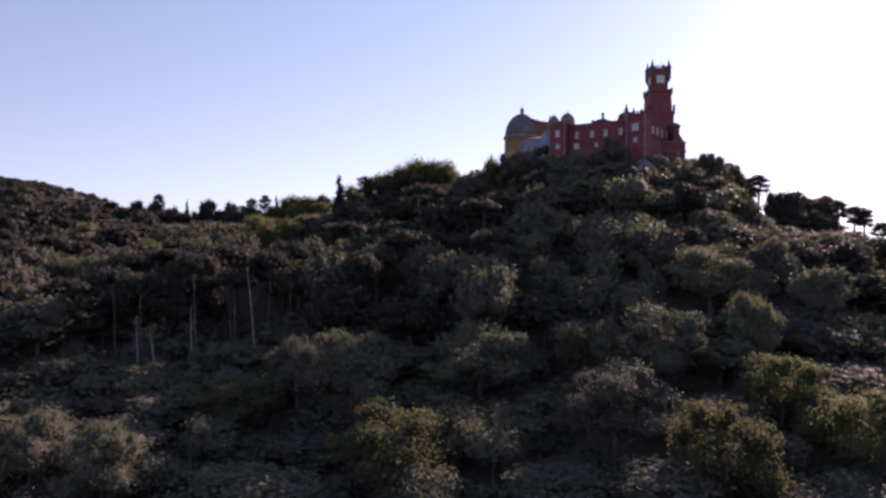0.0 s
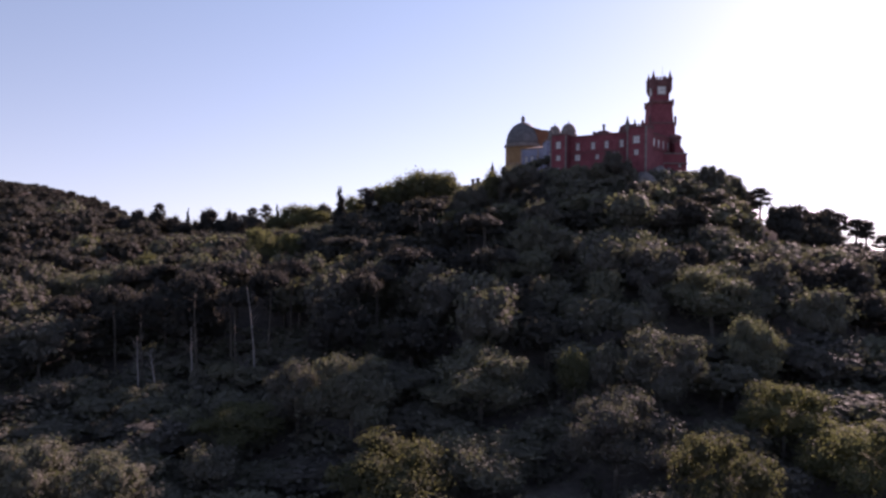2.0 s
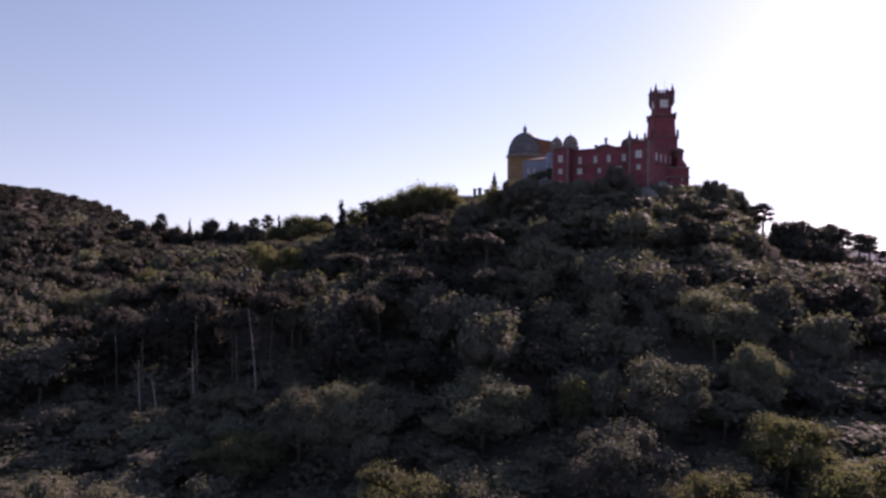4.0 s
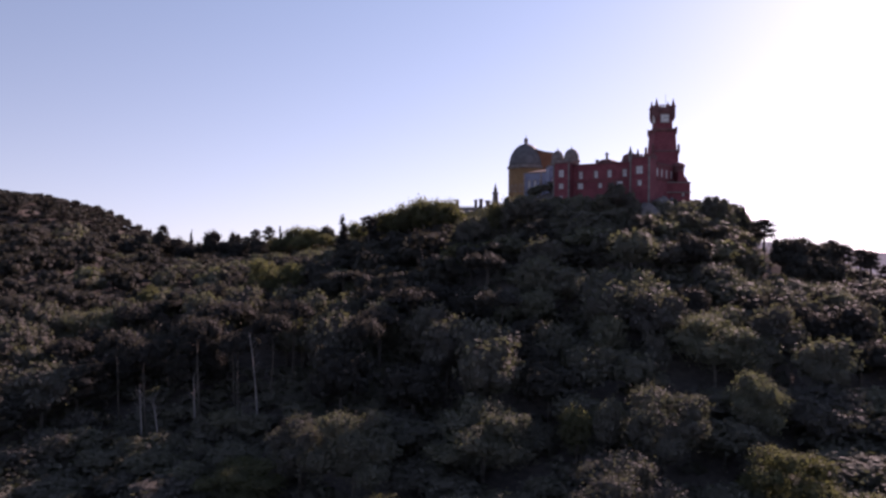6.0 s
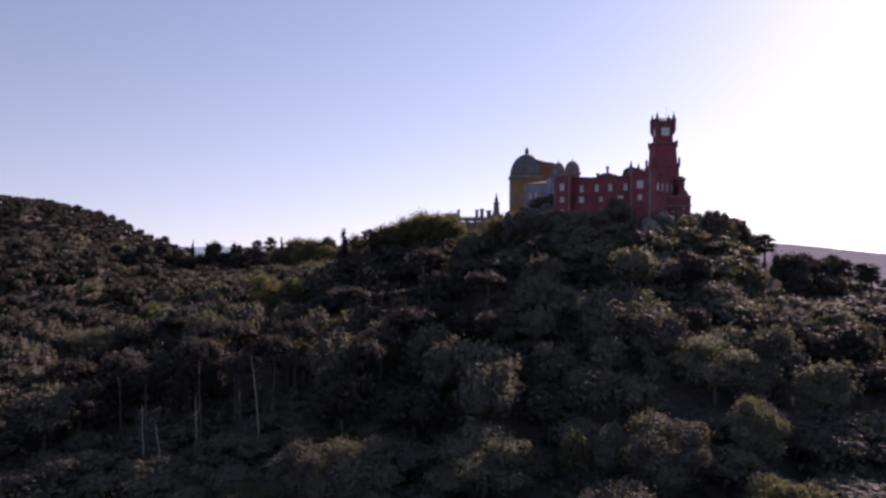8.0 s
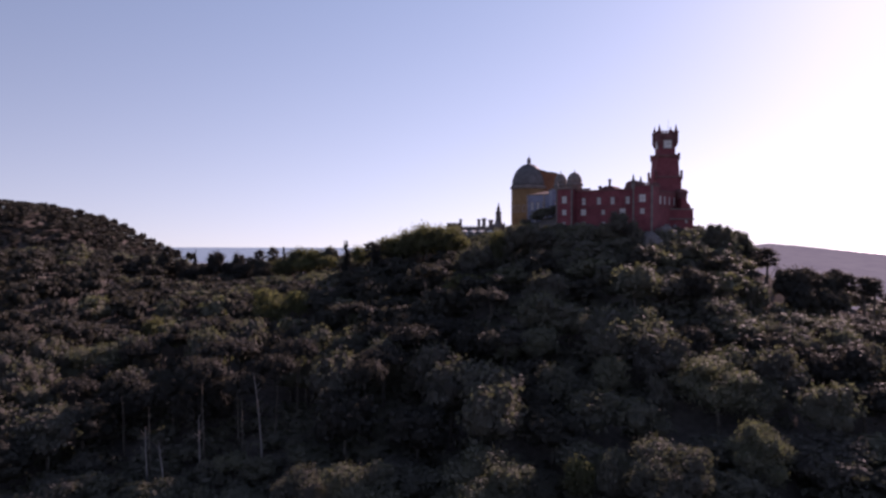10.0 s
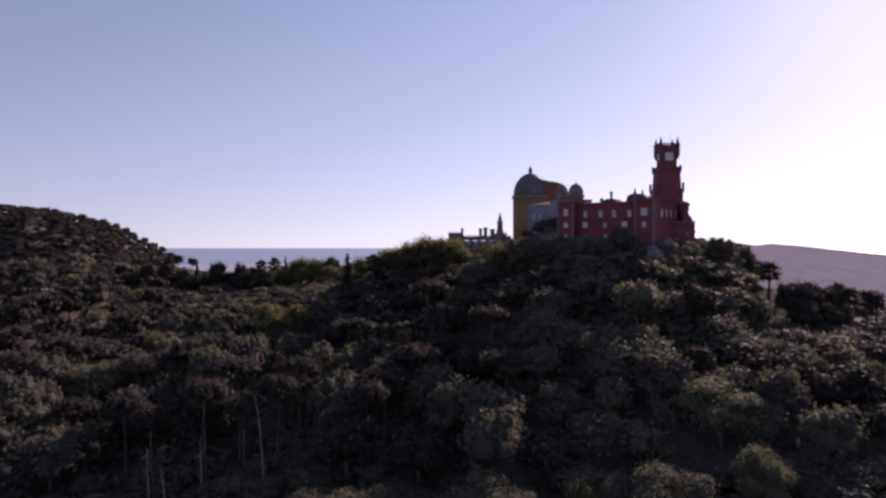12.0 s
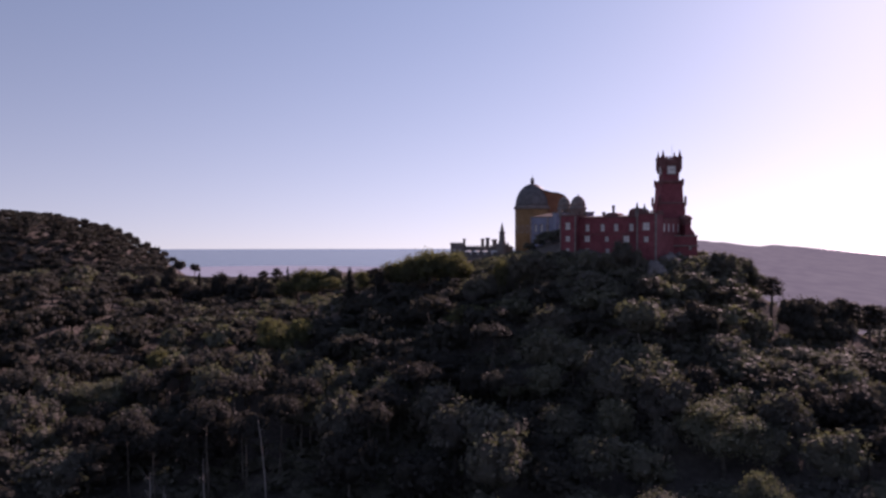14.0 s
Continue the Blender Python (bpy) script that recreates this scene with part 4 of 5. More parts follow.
STYLES = {
    "green": ("broadleaf_tree", M_BROAD, "broad-crowned dark green broadleaf tree on the slope", "tree"),
    "olive": ("broadleaf_tree", M_GREY, "round-crowned dull olive-grey broadleaf tree", "tree"),
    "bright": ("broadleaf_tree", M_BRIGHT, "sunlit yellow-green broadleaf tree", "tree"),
    "wide_green": ("spreading_tree", M_BROAD, "wide spreading dark green broadleaf tree with a clumped crown", "tree"),
    "wide_olive": ("spreading_tree", M_GREY, "wide spreading dull olive broadleaf tree with a clumped crown", "tree"),
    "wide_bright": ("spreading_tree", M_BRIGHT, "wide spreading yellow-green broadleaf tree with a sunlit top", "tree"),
    "dark": ("broadleaf_tree", M_SHADE_TONED, "broad-crowned dark brownish-green broadleaf tree", "tree"),
    "dense": ("broadleaf_tree", M_PINE, "dense dark evergreen tree on the hill's shoulder", "tree"),
    "umbrella": ("umbrella_pine", M_PINE, "tall umbrella pine with a flat crown and bare pale trunk", "pine tree"),
    "ridge": ("low_umbrella_pine", M_PINE, "spreading umbrella pine on the far ridge", "pine tree"),
    "pine": ("pine_tree", M_PINE, "tall dark pine with layered open branches", "pine tree"),
    "layered": ("layered_pine", M_PINE, "tall pine with flat tiers of needles on a bare trunk", "pine tree"),
    "spire": ("conifer", M_CONIFER, "narrow dark pointed conifer", "conifer"),
    "shrub": ("shrub", M_BROAD, "low dense dark green shrub", "shrub"),
}
stock, used, spots = {}, set(), []
VARIANTS = {"wide_green": 2, "wide_olive": 2, "wide_bright": 2, "green": 4, "olive": 3, "bright": 3, "umbrella": 3, "pine": 3, "ridge": 3, "layered": 3, "dark": 4, "dense": 3, "spire": 2, "shrub": 3}


def plant(style, x, y, top, width, near):
    """Sets a tree of that style on the ground, so high that it reaches the level top."""
    w, h = KINDS[STYLES[style][0]][:2]
    z = float(lie(x, y)) - 0.25
    if style in ("pine", "umbrella") and width / w > 1.45 * (top - float(lie(x, y))) / h:
        style = "green"
    kind, material, label, category = STYLES[style]
    n = int(rng.integers(VARIANTS[style]))
    key = (style, n, near)
    if key not in stock:
        stock[key] = prototype(kind, material, 10500 if kind == "spreading_tree" else FULL if near else PLAIN_LEAVES, 1.0 if near else 1.2, label, category)
    tree, (w, h) = stock[key]
    m = pose(x, y, z, 0, 0, float(rng.uniform(0, 360))) @ Matrix.Diagonal((width / w, width / w, (top - z) / h, 1))
    if key in used:
        copy_thing(tree, m).matrix_basis = m
    else:
        used.add(key)
        tree.matrix_basis = m
    spots.append((x, y, width * 0.5))


# ---- trees that stand out ----
STANDING = (
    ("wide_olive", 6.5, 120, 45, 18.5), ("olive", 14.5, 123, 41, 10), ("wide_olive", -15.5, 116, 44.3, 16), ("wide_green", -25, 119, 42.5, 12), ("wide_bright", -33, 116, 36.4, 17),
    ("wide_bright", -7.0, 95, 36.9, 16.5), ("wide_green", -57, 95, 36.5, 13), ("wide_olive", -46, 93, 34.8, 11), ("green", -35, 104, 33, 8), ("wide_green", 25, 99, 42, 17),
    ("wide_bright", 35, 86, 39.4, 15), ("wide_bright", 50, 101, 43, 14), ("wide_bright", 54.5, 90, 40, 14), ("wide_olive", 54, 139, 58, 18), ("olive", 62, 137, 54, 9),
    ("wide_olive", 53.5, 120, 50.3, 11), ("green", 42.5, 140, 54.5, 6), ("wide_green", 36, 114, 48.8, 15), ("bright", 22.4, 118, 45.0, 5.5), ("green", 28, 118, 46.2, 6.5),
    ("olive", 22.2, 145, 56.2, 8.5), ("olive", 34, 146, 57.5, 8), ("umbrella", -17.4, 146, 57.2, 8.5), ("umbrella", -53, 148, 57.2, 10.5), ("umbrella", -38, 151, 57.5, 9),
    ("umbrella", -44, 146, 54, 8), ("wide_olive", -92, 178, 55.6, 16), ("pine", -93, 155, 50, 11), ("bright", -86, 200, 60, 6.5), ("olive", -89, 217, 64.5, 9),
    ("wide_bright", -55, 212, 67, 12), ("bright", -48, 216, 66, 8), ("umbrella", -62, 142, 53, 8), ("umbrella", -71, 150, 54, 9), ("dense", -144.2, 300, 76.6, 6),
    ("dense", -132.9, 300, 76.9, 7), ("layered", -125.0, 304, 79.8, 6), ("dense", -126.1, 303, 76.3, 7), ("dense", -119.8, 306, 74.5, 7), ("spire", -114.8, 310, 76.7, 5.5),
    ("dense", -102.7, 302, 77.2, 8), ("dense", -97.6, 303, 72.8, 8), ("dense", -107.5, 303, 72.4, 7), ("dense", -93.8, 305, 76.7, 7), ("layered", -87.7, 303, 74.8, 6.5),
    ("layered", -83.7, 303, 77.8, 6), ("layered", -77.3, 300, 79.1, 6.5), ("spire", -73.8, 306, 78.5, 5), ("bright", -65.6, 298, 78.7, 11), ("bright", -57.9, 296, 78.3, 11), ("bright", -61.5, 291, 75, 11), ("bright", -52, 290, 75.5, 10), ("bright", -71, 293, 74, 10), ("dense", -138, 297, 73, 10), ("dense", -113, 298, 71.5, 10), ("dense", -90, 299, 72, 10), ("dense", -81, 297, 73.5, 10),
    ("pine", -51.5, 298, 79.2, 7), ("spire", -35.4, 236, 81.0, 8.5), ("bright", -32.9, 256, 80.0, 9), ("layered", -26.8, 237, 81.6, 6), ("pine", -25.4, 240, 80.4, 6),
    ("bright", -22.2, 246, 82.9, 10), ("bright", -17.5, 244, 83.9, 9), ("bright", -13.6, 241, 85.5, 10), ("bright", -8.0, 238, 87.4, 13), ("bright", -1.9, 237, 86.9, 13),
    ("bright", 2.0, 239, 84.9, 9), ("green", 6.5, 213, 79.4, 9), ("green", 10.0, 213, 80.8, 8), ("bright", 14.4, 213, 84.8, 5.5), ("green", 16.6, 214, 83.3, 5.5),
    ("green", 20.4, 213, 86.8, 8.5), ("green", 24.9, 213, 87.1, 9.5), ("green", 28.7, 213, 85.0, 8), 
    ("green", 81.7, 214, 86.7, 6.5), ("green", 85.1, 216, 85.9, 6.5), ("green", 90.4, 222, 84.8, 7), ("green", 93.4, 224, 84.3, 6), ("pine", 96.1, 226, 81.7, 6),
    ("pine", 97.0, 222, 79.2, 6), ("layered", 94.1, 206.5, 79.2, 8), ("dense", 95.3, 198, 73.7, 7), ("dense", 98.2, 198, 73.7, 9), ("pine", 102.4, 199, 73.6, 7),
    ("dense", 108.1, 203, 72.6, 9), ("pine", 112.0, 205, 72.9, 7), ("layered", 114.6, 206, 72.4, 7), ("layered", 117.6, 206, 71.6, 6), ("dense", 97.8, 193, 68.8, 9), ("dense", 105.0, 196, 67.8, 10),
    ("dense", 109.5, 198, 67.4, 8), ("layered", 126.7, 213, 70.1, 8), ("layered", 130.3, 214, 69.8, 7), ("layered", 136.1, 214, 65.2, 8), ("green", 50.6, 207, 90.4, 7.5), ("green", 46.2, 208.5, 87.0, 6), ("shrub", 54.5, 207.5, 87.3, 6), ("shrub", 41.5, 214, 87.0, 6),
    ("green", 47.7, 208, 86.1, 6),
)
for style, x, y, top, width in STANDING:
    plant(style, x, y, top + 0.007 * x, width, y < 126 or style == "bright")


# spreading pines along the crest of the far ridge
for x, y, w in ((-402, 745, 13), (-382, 752, 15), (-371, 758, 12), (-361, 760, 14), (-352, 758, 12), (-342, 764, 14), (-333, 768, 14), (-325, 770, 12), (-318, 774, 15), (-309, 778, 13), (-217, 574, 14), (-228.5, 570, 17)):
    plant("ridge" if y > 600 else "dense", x, y, float(lie(x, y)) + float(rng.uniform(9.5, 12.5)) + (0.5 if y < 600 else 0), w * 0.68, False)


# bare dead trees, bleached
def dead_tree(x, y, top):
    z = float(lie(x, y)) - 0.2
    ob = root("dead_tree", pose(x, y, z), "bleached bare dead tree trunk with broken branches", "dead tree", "dead trees")
    v, f, _ = stem(top - z, 0.26, 1.3, 8, 0.55, 1.8, 1.6)
    o = new("trunk", rows_mesh("trunk", v, f, M_PALEBARK))
    o.data.shade_smooth()
    o.parent = ob


for x, y, top in ((-39.3, 144, 54.0), (-52.7, 145, 45.5), (-62, 140.5, 44), (-58, 139, 41.5), (-25.9, 182, 60)):
    dead_tree(x, y, top)

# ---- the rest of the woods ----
# slopes to the skyline as the camera sees it from its lowest point
LOW_SKYLINE = ((-0.66, 0.087), (-0.56, 0.078), (-0.5, 0.060), (-0.37, 0.047), (-0.29, 0.052), (-0.18, 0.067), (-0.12, 0.080), (-0.05, 0.104), (0.01, 0.096), (0.07, 0.101), (0.095, 0.114), (0.18, 0.120), (0.35, 0.120), (0.41, 0.105), (0.44, 0.077), (0.453, 0.023), (0.474, 0.023), (0.49, 0.056), (0.53, 0.049), (0.57, 0.039), (0.6, 0.016), (0.66, -0.001))


# the same from the camera's highest point
HIGH_SKYLINE = ((-0.66, -0.018), (-0.5, -0.03), (-0.4, -0.05), (-0.333, -0.0566), (-0.275, -0.0553), (-0.244, -0.047), (-0.217, -0.0485), (-0.19, -0.046), (-0.168, -0.055), (-0.149, -0.0473), (-0.135, -0.0487), (-0.11, -0.042), (-0.084, -0.0365),
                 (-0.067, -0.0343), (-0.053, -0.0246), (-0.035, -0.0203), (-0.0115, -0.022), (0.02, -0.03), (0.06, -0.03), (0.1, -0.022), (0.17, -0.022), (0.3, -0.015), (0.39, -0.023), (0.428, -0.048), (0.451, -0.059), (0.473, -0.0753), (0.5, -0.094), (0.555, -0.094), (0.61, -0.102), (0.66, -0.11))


def skyline_limit(x, y):
    """Treetop limit by bearing and distance, fitted to the camera's skyline from low and high: low around the palace,
    sinking towards the saddle.
    """
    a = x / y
    low = EYE + np.interp(a, [q[0] for q in LOW_SKYLINE], [q[1] for q in LOW_SKYLINE]) * y
    high = EYE + METRES + np.interp(a, [q[0] for q in HIGH_SKYLINE], [q[1] for q in HIGH_SKYLINE]) * y
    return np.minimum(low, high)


def built_on(x, y):
    px, py = (x - 61.5) * 0.8 - (y - 211.5) * 0.6, (x - 61.5) * 0.6 + (y - 211.5) * 0.8
    return (-67 < px < 3 and -2.5 < py < 47) or (x - 34.2) ** 2 + (y - 303) ** 2 < 150 or (-5 < x < 52 and 299 < y < 320) or (64 < x < 84 and 222 < y < 242)


def free(x, y, r):
    return not any((x - q[0]) ** 2 + (y - q[1]) ** 2 < (0.56 * (r + q[2])) ** 2 for q in spots)


def under_crowns(x, y, w):
    """How high a tree may grow at a place without hiding the crowns of the trees that stand out behind it."""
    limit = 1e3
    for style, sx, sy, top, width in STANDING:
        if y < sy - 3 and abs(x / y - sx / sy) < 0.5 * (w / y + width / sy) * 0.8:
            deep = 3.5 if style in ("umbrella", "layered", "spire", "pine") else min(0.5 * width, 4.8)
            limit = min(limit, EYE + (top - deep - EYE) / sy * y)
    return limit


candidates = []
for y in np.arange(52, 345, 7.4):
    for x in np.arange(-0.70 * y - 12, 0.70 * y + 12, 7.4):
        candidates.append((float(x + rng.uniform(-2.6, 2.6)), float(y + rng.uniform(-2.6, 2.6))))
candidates.sort(key=lambda q: q[1])
woods = []
things = 0
for x, y in candidates:
    if built_on(x, y) or y < 50 or (y > 262 and x > 34) or (y > 322 and x > -25):
        continue
    g = float(lie(x, y))
    u = rng.random()
    slope = x > 5 and 150 < y < 232
    if y < 128:
        style = "green" if u < 0.45 else "olive" if u < 0.84 else "pine"
        h, w = rng.uniform(6, 9.5), rng.uniform(9, 14)
    elif x < 12 and y < 200:
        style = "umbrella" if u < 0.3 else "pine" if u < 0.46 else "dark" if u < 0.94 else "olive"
        h, w = (rng.uniform(15, 21), rng.uniform(10, 14)) if u < 0.46 else (rng.uniform(11, 17), rng.uniform(11, 16))
    elif slope:
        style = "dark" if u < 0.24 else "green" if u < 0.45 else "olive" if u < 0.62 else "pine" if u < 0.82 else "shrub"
        h, w = (rng.uniform(3, 4.5), rng.uniform(5, 7)) if style == "shrub" else (rng.uniform(9, 15), rng.uniform(9, 14))
    else:
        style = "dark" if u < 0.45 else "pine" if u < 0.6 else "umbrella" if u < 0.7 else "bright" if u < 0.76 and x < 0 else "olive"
        h, w = rng.uniform(10, 16), rng.uniform(10, 15)
    if style == "bright" and x < -65:
        style = "olive"
    if 120 < y < 141 and -78 < x < -8:
        style, h, w = ("green" if u < 0.5 else "olive"), rng.uniform(4.5, 8.0), rng.uniform(7, 11)
    top = min(g + h, float(skyline_limit(x, y)) - rng.uniform(0.2, 3.0))
    if y > 195 and x < 12 and style in ("pine", "umbrella"):
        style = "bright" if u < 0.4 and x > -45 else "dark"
        top -= 1.0
    if y > 218 and 0.02 < x / y < 0.08:
        top = min(top, 78.8)
    if y > 255 and -10 < x < 30:
        top = min(top, 84.5)
    top = min(top, under_crowns(x, y, w))
    if y < 150 and top - g < 3.2:
        top, w = g + float(rng.uniform(5.1, 6.4)), float(rng.uniform(7.5, 10))
    if top - g < 2.2 or not free(x, y, w * 0.5):
        continue
    if style in ("pine", "umbrella") and top - g < 11:
        style = "green"
    if top - g < 5:
        style, w = "shrub", min(w, 6)
    if style in ("green", "dark", "olive", "bright"):
        w = max(w, 0.85 * (top - g))
    if y < 185 and things < 250:
        things += 1
        plant(style, x, y, top, w, y < 104)
    else:
        spots.append((x, y, w * 0.5))
        woods.append((style, x, y, g - 0.25, top, w))

# small trees that close the gaps between the large crowns in the valley
for y in np.arange(76, 150, 6.0):
    for x in np.arange(-0.66 * y, 0.68 * y, 6.0):
        x1, y1 = float(x + rng.uniform(-2.2, 2.2)), float(y + rng.uniform(-2.2, 2.2))
        w = float(rng.uniform(6.5, 8.5))
        if all((x1 - q[0]) ** 2 + (y1 - q[1]) ** 2 > (0.5 * w + 0.62 * q[2]) ** 2 for q in spots):
            g = float(lie(x1, y1))
            plant("green" if rng.random() < 0.6 else "olive", x1, y1, g + float(rng.uniform(4.5, 6.5)), w, False)

# shrubs and small trees close under the palace walls
skirt = []
for k in range(420):
    px, py = float(rng.uniform(-72, 9)), float(rng.uniform(-13, 30))
    if px < 2 and py > -1.2 and not (-26.5 < px < -7.5 and py < 3.0) and not (px < -35 and py < 30 + 0 * px and py < (-34 - px) * 1.0 - 2):
        continue
    x, y = 61.5 + 0.8 * px + 0.6 * py, 211.5 - 0.6 * px + 0.8 * py
    if 66.5 < x < 80 and 222.5 < y < 240:
        continue
    g = float(lie(x, y))
    h = float(rng.uniform(2.5, 5.5))
    top = min(g + h, float(skyline_limit(x, y)) + rng.uniform(-1.5, 1.2))
    if top - g > 1.2:
        woods.append(("shrub" if rng.random() < 0.6 else "green", x, y, g - 0.3, top, float(rng.uniform(3.5, 6.0))))

for x, y, h, w in ((31, 252, 4.0, 6.5), (34.5, 247, 4.2, 6.5), (38, 251, 4.5, 6.5), (41, 246, 4.0, 6), (44.5, 243, 4.2, 6), (36, 257, 4.2, 6), (40, 256, 3.6, 5.5), (47.5, 239, 4.0, 5.5), (28, 256, 4.2, 6.5), (32.5, 258, 5.0, 6), (34.5, 260.5, 5.0, 6)):
    woods.append(("green", float(x), float(y), float(lie(x, y)) - 0.3, float(lie(x, y)) + h, w))

# the far hillside
for y in np.arange(345, 770, 7.4):
    for x in np.arange(-0.67 * y - 8, (-0.10 if y < 420 else -0.32) * y, 7.4):
        x1, y1 = float(x + rng.uniform(-4, 4)), float(y + rng.uniform(-4, 4))
        g = float(lie(x1, y1))
        if rng.random() < 0.06 or y1 > 560 and x1 > -0.40 * y1:
            continue
        top = g + (rng.uniform(1.8, 3.2) if 398 < y1 < 452 and x1 < -0.43 * y1 else rng.uniform(5.5, 10))
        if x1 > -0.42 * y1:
            top = min(top, float(skyline_limit(x1, y1)) - 2)
        if top - g > 1.5:
            woods.append(("far", x1, y1, g - 0.3, top, rng.uniform(10.5, 15)))
for y in np.arange(345, 430, 9.0):
    for x in np.arange(-0.10 * y, 0.02 * y, 9.0):
        x1, y1 = float(x + rng.uniform(-3, 3)), float(y + rng.uniform(-3, 3))
        g = float(lie(x1, y1))
        woods.append(("far", x1, y1, g - 0.3, min(g + rng.uniform(7, 11), float(skyline_limit(x1, y1)) - 3), rng.uniform(7, 10)))


def gather(name, material, items, label):
    """Countless trees as one mesh."""
    vs, fs, ins, base = [], [], [], 0
    for (v, f, inside), x, y, z, sx, sz, turn in items:
        cs, sn = math.cos(turn), math.sin(turn)
        vs.append(np.stack([(v[:, 0] * cs - v[:, 1] * sn) * sx + x, (v[:, 0] * sn + v[:, 1] * cs) * sx + y, v[:, 2] * sz + z], -1))
        fs.append(f + base)
        ins.append(inside)
        base += len(v)
    ob = new(name, rows_mesh(name, np.concatenate(vs), np.concatenate(fs), material, None, np.concatenate(ins)))
    return tagged(ob, label, "woods", kind="stuff")


patterns = {}
piles, trunks = {}, {}
for style, x, y, z, top, w in woods:
    if style == "far":
        kind, material = "broadleaf_tree", (M_SHADE_FAR, M_PINE, M_SHADE_TONED)[int(rng.integers(3))]
        key = ("far", int(rng.integers(4)))
        if key not in patterns:
            patterns[key] = crown(broad_lobes(3), 56, 1.7, (5, 3)), stem(6.0, 0.3, 0.5, 0)
    else:
        kind, material = STYLES[style][:2]
        key = (kind, int(rng.integers(4)))
        if key not in patterns:
            width, height, lobes, k, size, trunk, bark = KINDS[kind]
            patterns[key] = crown(lobes(max(7, k // 2)), FAR_LEAVES, size * 2.0, (5, 3)), stem(trunk[0], trunk[1], trunk[2], min(3, trunk[3]), *trunk[4:])
    width, height = KINDS[kind][:2]
    turn = float(rng.uniform(0, 6.28))
    row = (x, y, z, w / width, (top - z) / height, turn)
    piles.setdefault(material[1].name, (material, []))[1].append((patterns[key][0], *row))
    if style != "far":
        bark = KINDS[kind][6]
        trunks.setdefault(bark.name, (bark, []))[1].append((patterns[key][1], *row))
for material, items in piles.values():
    gather("woods", material, items, "dense dark mixed woods covering the hillside")
for material, items in trunks.values():
    gather("woods_trunks", material, items, "tree trunks standing in the dense woods")

# undergrowth
low = [crown(shrub_lobes(3), 105, 0.5, (5, 3), 0.6) for k in range(4)]
items = []
for k in range(350):
    y = float(52 + 200 * rng.random() ** 0.8)
    x = float(rng.uniform(-0.68, 0.68) * y)
    if built_on(x, y):
        continue
    s = float(rng.uniform(0.5, 1.2))
    items.append((low[k % 4], x, y, float(lie(x, y)) - 0.2, s, s, float(rng.uniform(0, 6.28))))
for k in range(420):
    y = float(rng.uniform(54, 132))
    x = float(rng.uniform(-0.66, 0.66) * y)
    s = float(rng.uniform(1.1, 2.1))
    items.append((low[k % 4], x, y, float(lie(x, y)) - 0.2, s, s * 0.85, float(rng.uniform(0, 6.28))))
for k in range(900):
    x, y = (float(rng.uniform(-30, 105)), float(rng.uniform(148, 226))) if k < 700 else (float(rng.uniform(-85, 5)), float(rng.uniform(124, 172)))
    if built_on(x, y) or lie(x, y) + 3 > skyline_limit(x, y):
        continue
    s = float(rng.uniform(1.3, 2.4))
    items.append((low[k % 4], x, y, float(lie(x, y)) - 0.2, s, s * 0.7, float(rng.uniform(0, 6.28))))
gather("undergrowth", M_BROAD, items, "low dense undergrowth between the trees")


# ---- rocks ----
def rock(x, y, z, rx, ry, rz, material, label, turn=0.0):
    me = bpy.data.meshes.new("rock")
    bm = bmesh.new()
    bmesh.ops.create_icosphere(bm, subdivisions=4, radius=1.0)
    off = Vector((x, y, z)) * 0.37
    for v in bm.verts:
        p = v.co.copy()
        k = noise.fractal(p * 1.2 + off, 1.0, 2.0, 4) * 0.28
        k += noise.fractal(p * 4.5 + off, 0.8, 2.0, 3) * 0.16
        cell = noise.voronoi(p * 1.7 + off)[0][0] * 0.32
        v.co = p * (0.85 + k + cell)
        v.co.x *= rx
        v.co.y *= ry
        v.co.z *= rz
    bm.to_mesh(me)
    bm.free()
    me.materials.append(material)
    me.shade_smooth()
    ob = new("rock", me)
    ob.matrix_basis = pose(x, y, z, 0, 0, turn)
    return tagged(ob, label, "rock")


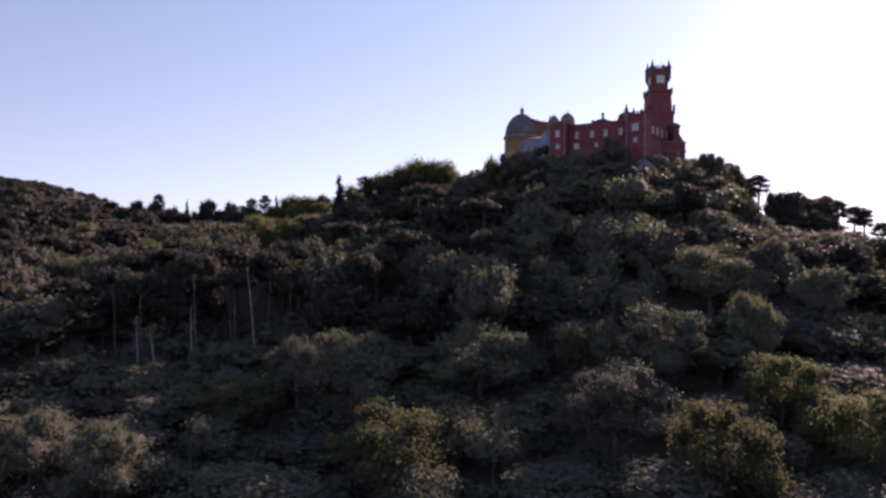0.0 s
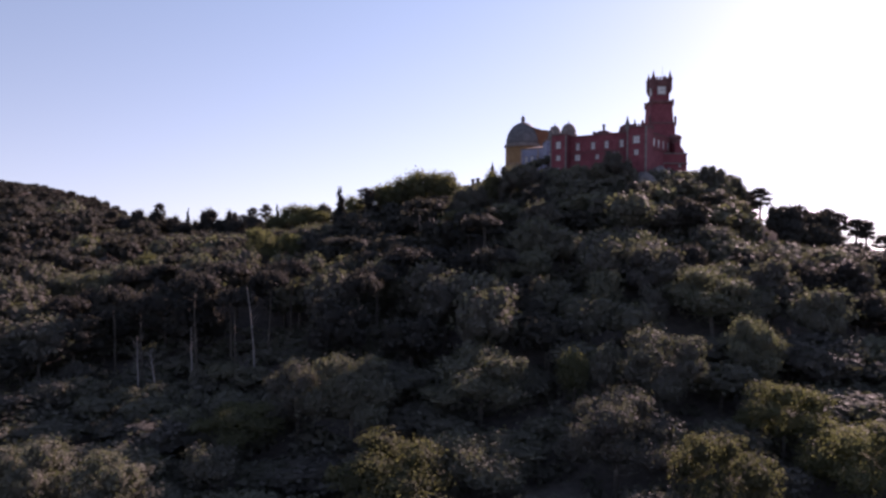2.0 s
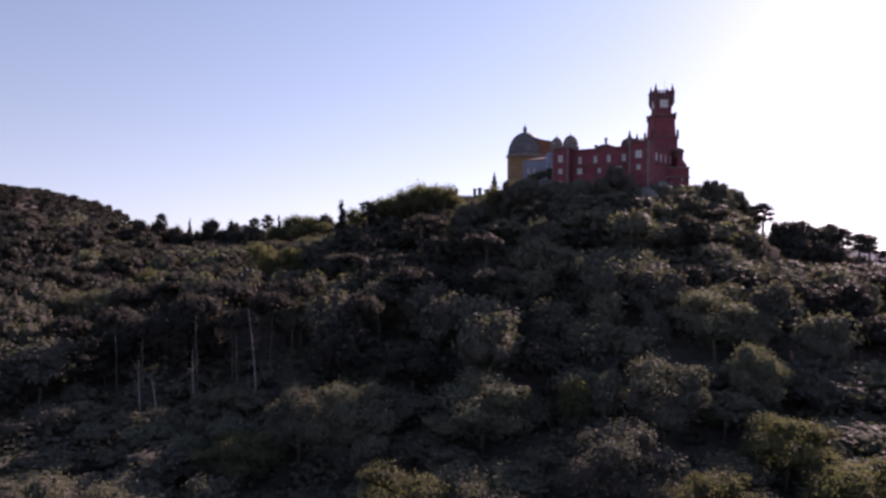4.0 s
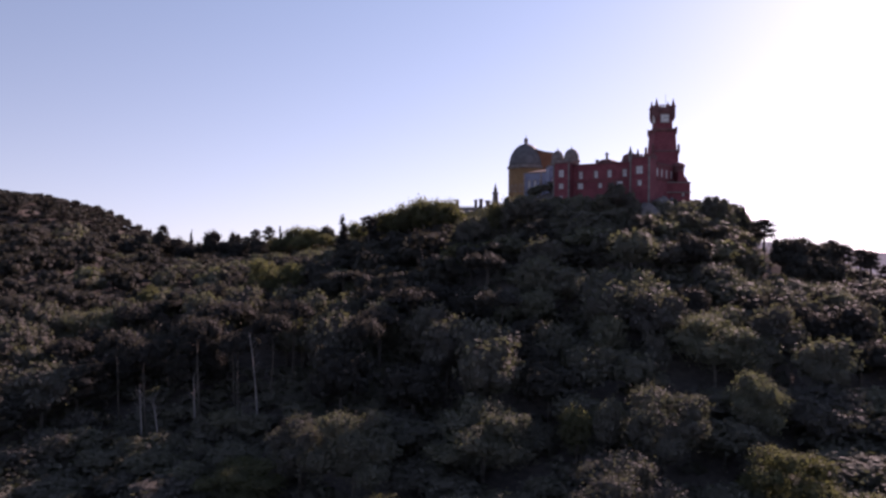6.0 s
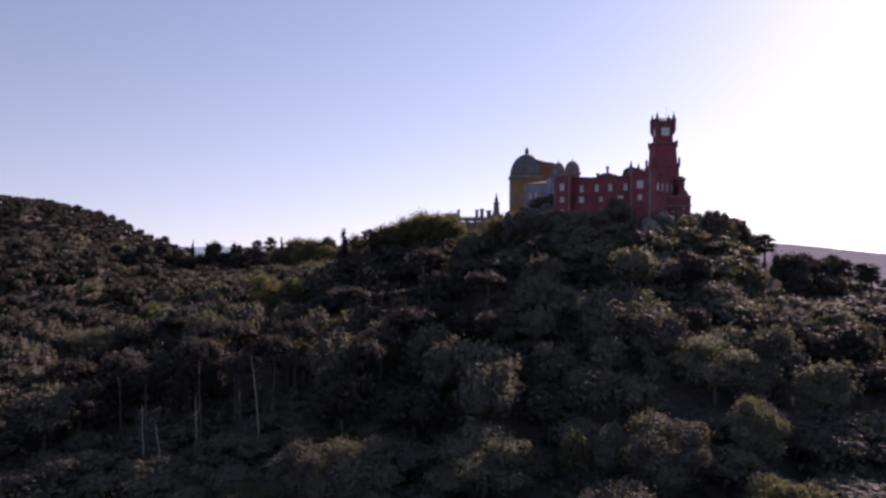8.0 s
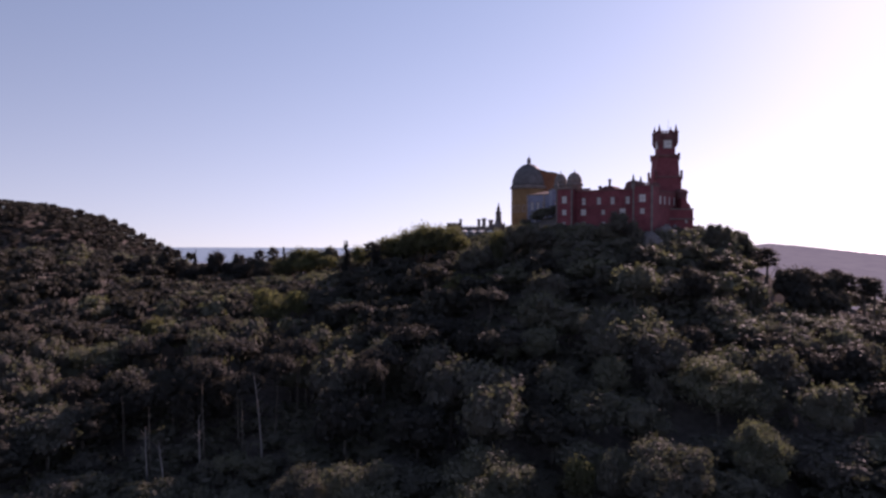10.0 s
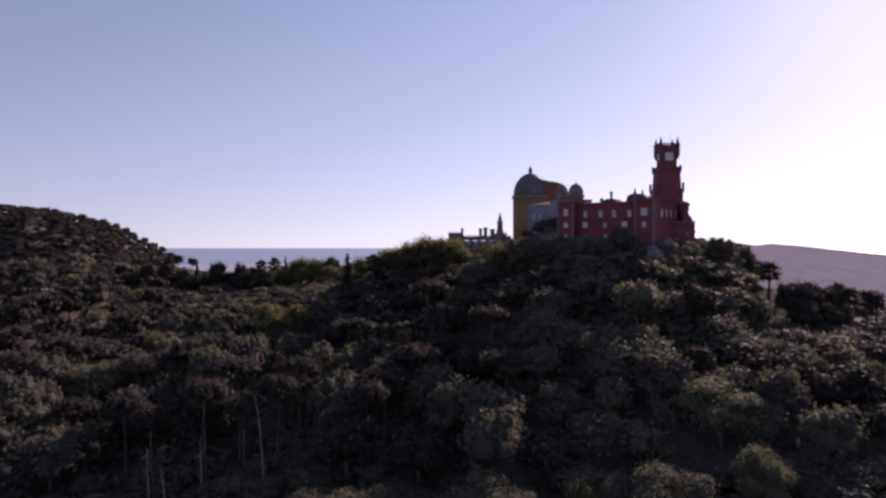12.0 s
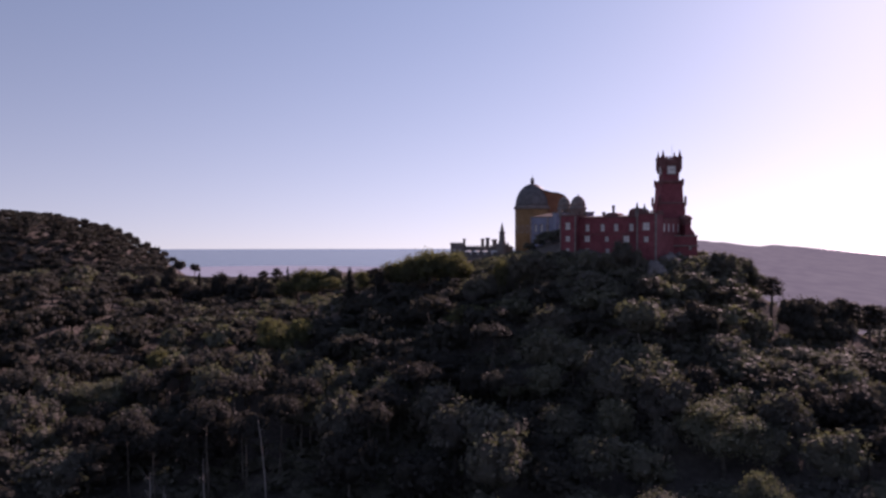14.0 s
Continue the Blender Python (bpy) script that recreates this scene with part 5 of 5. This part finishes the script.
for x, y, z, rx, ry, rz in ((60.5, 209.5, 79.5, 5, 4, 4.6), (66, 213.5, 80.5, 4, 4, 5.6), (71, 219, 80.5, 3.5, 4, 5.5), (57, 194, 72.5, 3.2, 2.5, 3.4),
                            (88, 228, 78.5, 5, 5, 6), (93, 230, 76.5, 4, 5, 6), (80, 222, 78, 5, 4, 6)):
    rock(x, y, z, rx, ry, rz, M_ROCK, "grey granite outcrop under the palace walls", 31 * x)
for x, y, z, s in ((86.5, 171, 52.5, 1.4), (84, 176, 56, 1.2), (106, 177, 50.5, 1.5), (104, 170, 47.5, 1.3), (110, 181, 51, 1.6), (79, 177, 59, 1.1), (91, 174, 53.5, 1.0)):
    rock(x, y, z, s, s, s * 1.5, M_PALEROCK, "pale sunlit boulder among the trees", 57 * x)

for x, y, s in ((-254, 430, 2.6), (-247, 428, 1.6), (-262, 434, 1.9), (-236, 431, 1.3)):
    rock(x, y, float(lie(x, y)) + s * 0.5, s * 1.5, s, s, M_PALEROCK, "pale boulder in the clearing on the far slope", 41 * x)


# ---- clouds low over the horizon ----
def cloud(x, y, z, w, h, seed):
    r = random.Random(seed)
    me = bpy.data.meshes.new("cloud")
    bm = bmesh.new()
    for k in range(9):
        f = (k - 4) / 4
        s = h * (1 - 0.6 * f * f) * r.uniform(0.6, 1.1)
        mt = Matrix.Translation((f * w / 2 + r.uniform(-4, 4), r.uniform(-20, 20), s * 0.35)) @ Matrix.Diagonal((w * 0.14, 20, s * 0.5, 1))
        bmesh.ops.create_icosphere(bm, subdivisions=3, radius=1.0, matrix=mt)
    for v in bm.verts:
        v.co += Vector(noise.noise_vector(v.co * 0.05)) * h * 0.2
    bm.to_mesh(me)
    bm.free()
    me.materials.append(M_CLOUD)
    me.shade_smooth()
    ob = new("backdrop_cloud", me)
    ob.matrix_basis = pose(x, y, z)
    return tagged(ob, "small flat-based cloud low over the hills, its brightness added as glow", "cloud", kind="structure")


for x, z, w, h, seed in ((1894, 207, 280, 90, 1), (2275, 218, 300, 55, 2), (2534, 178, 130, 45, 3)):
    cloud(x, 4400, z, w, h, seed)
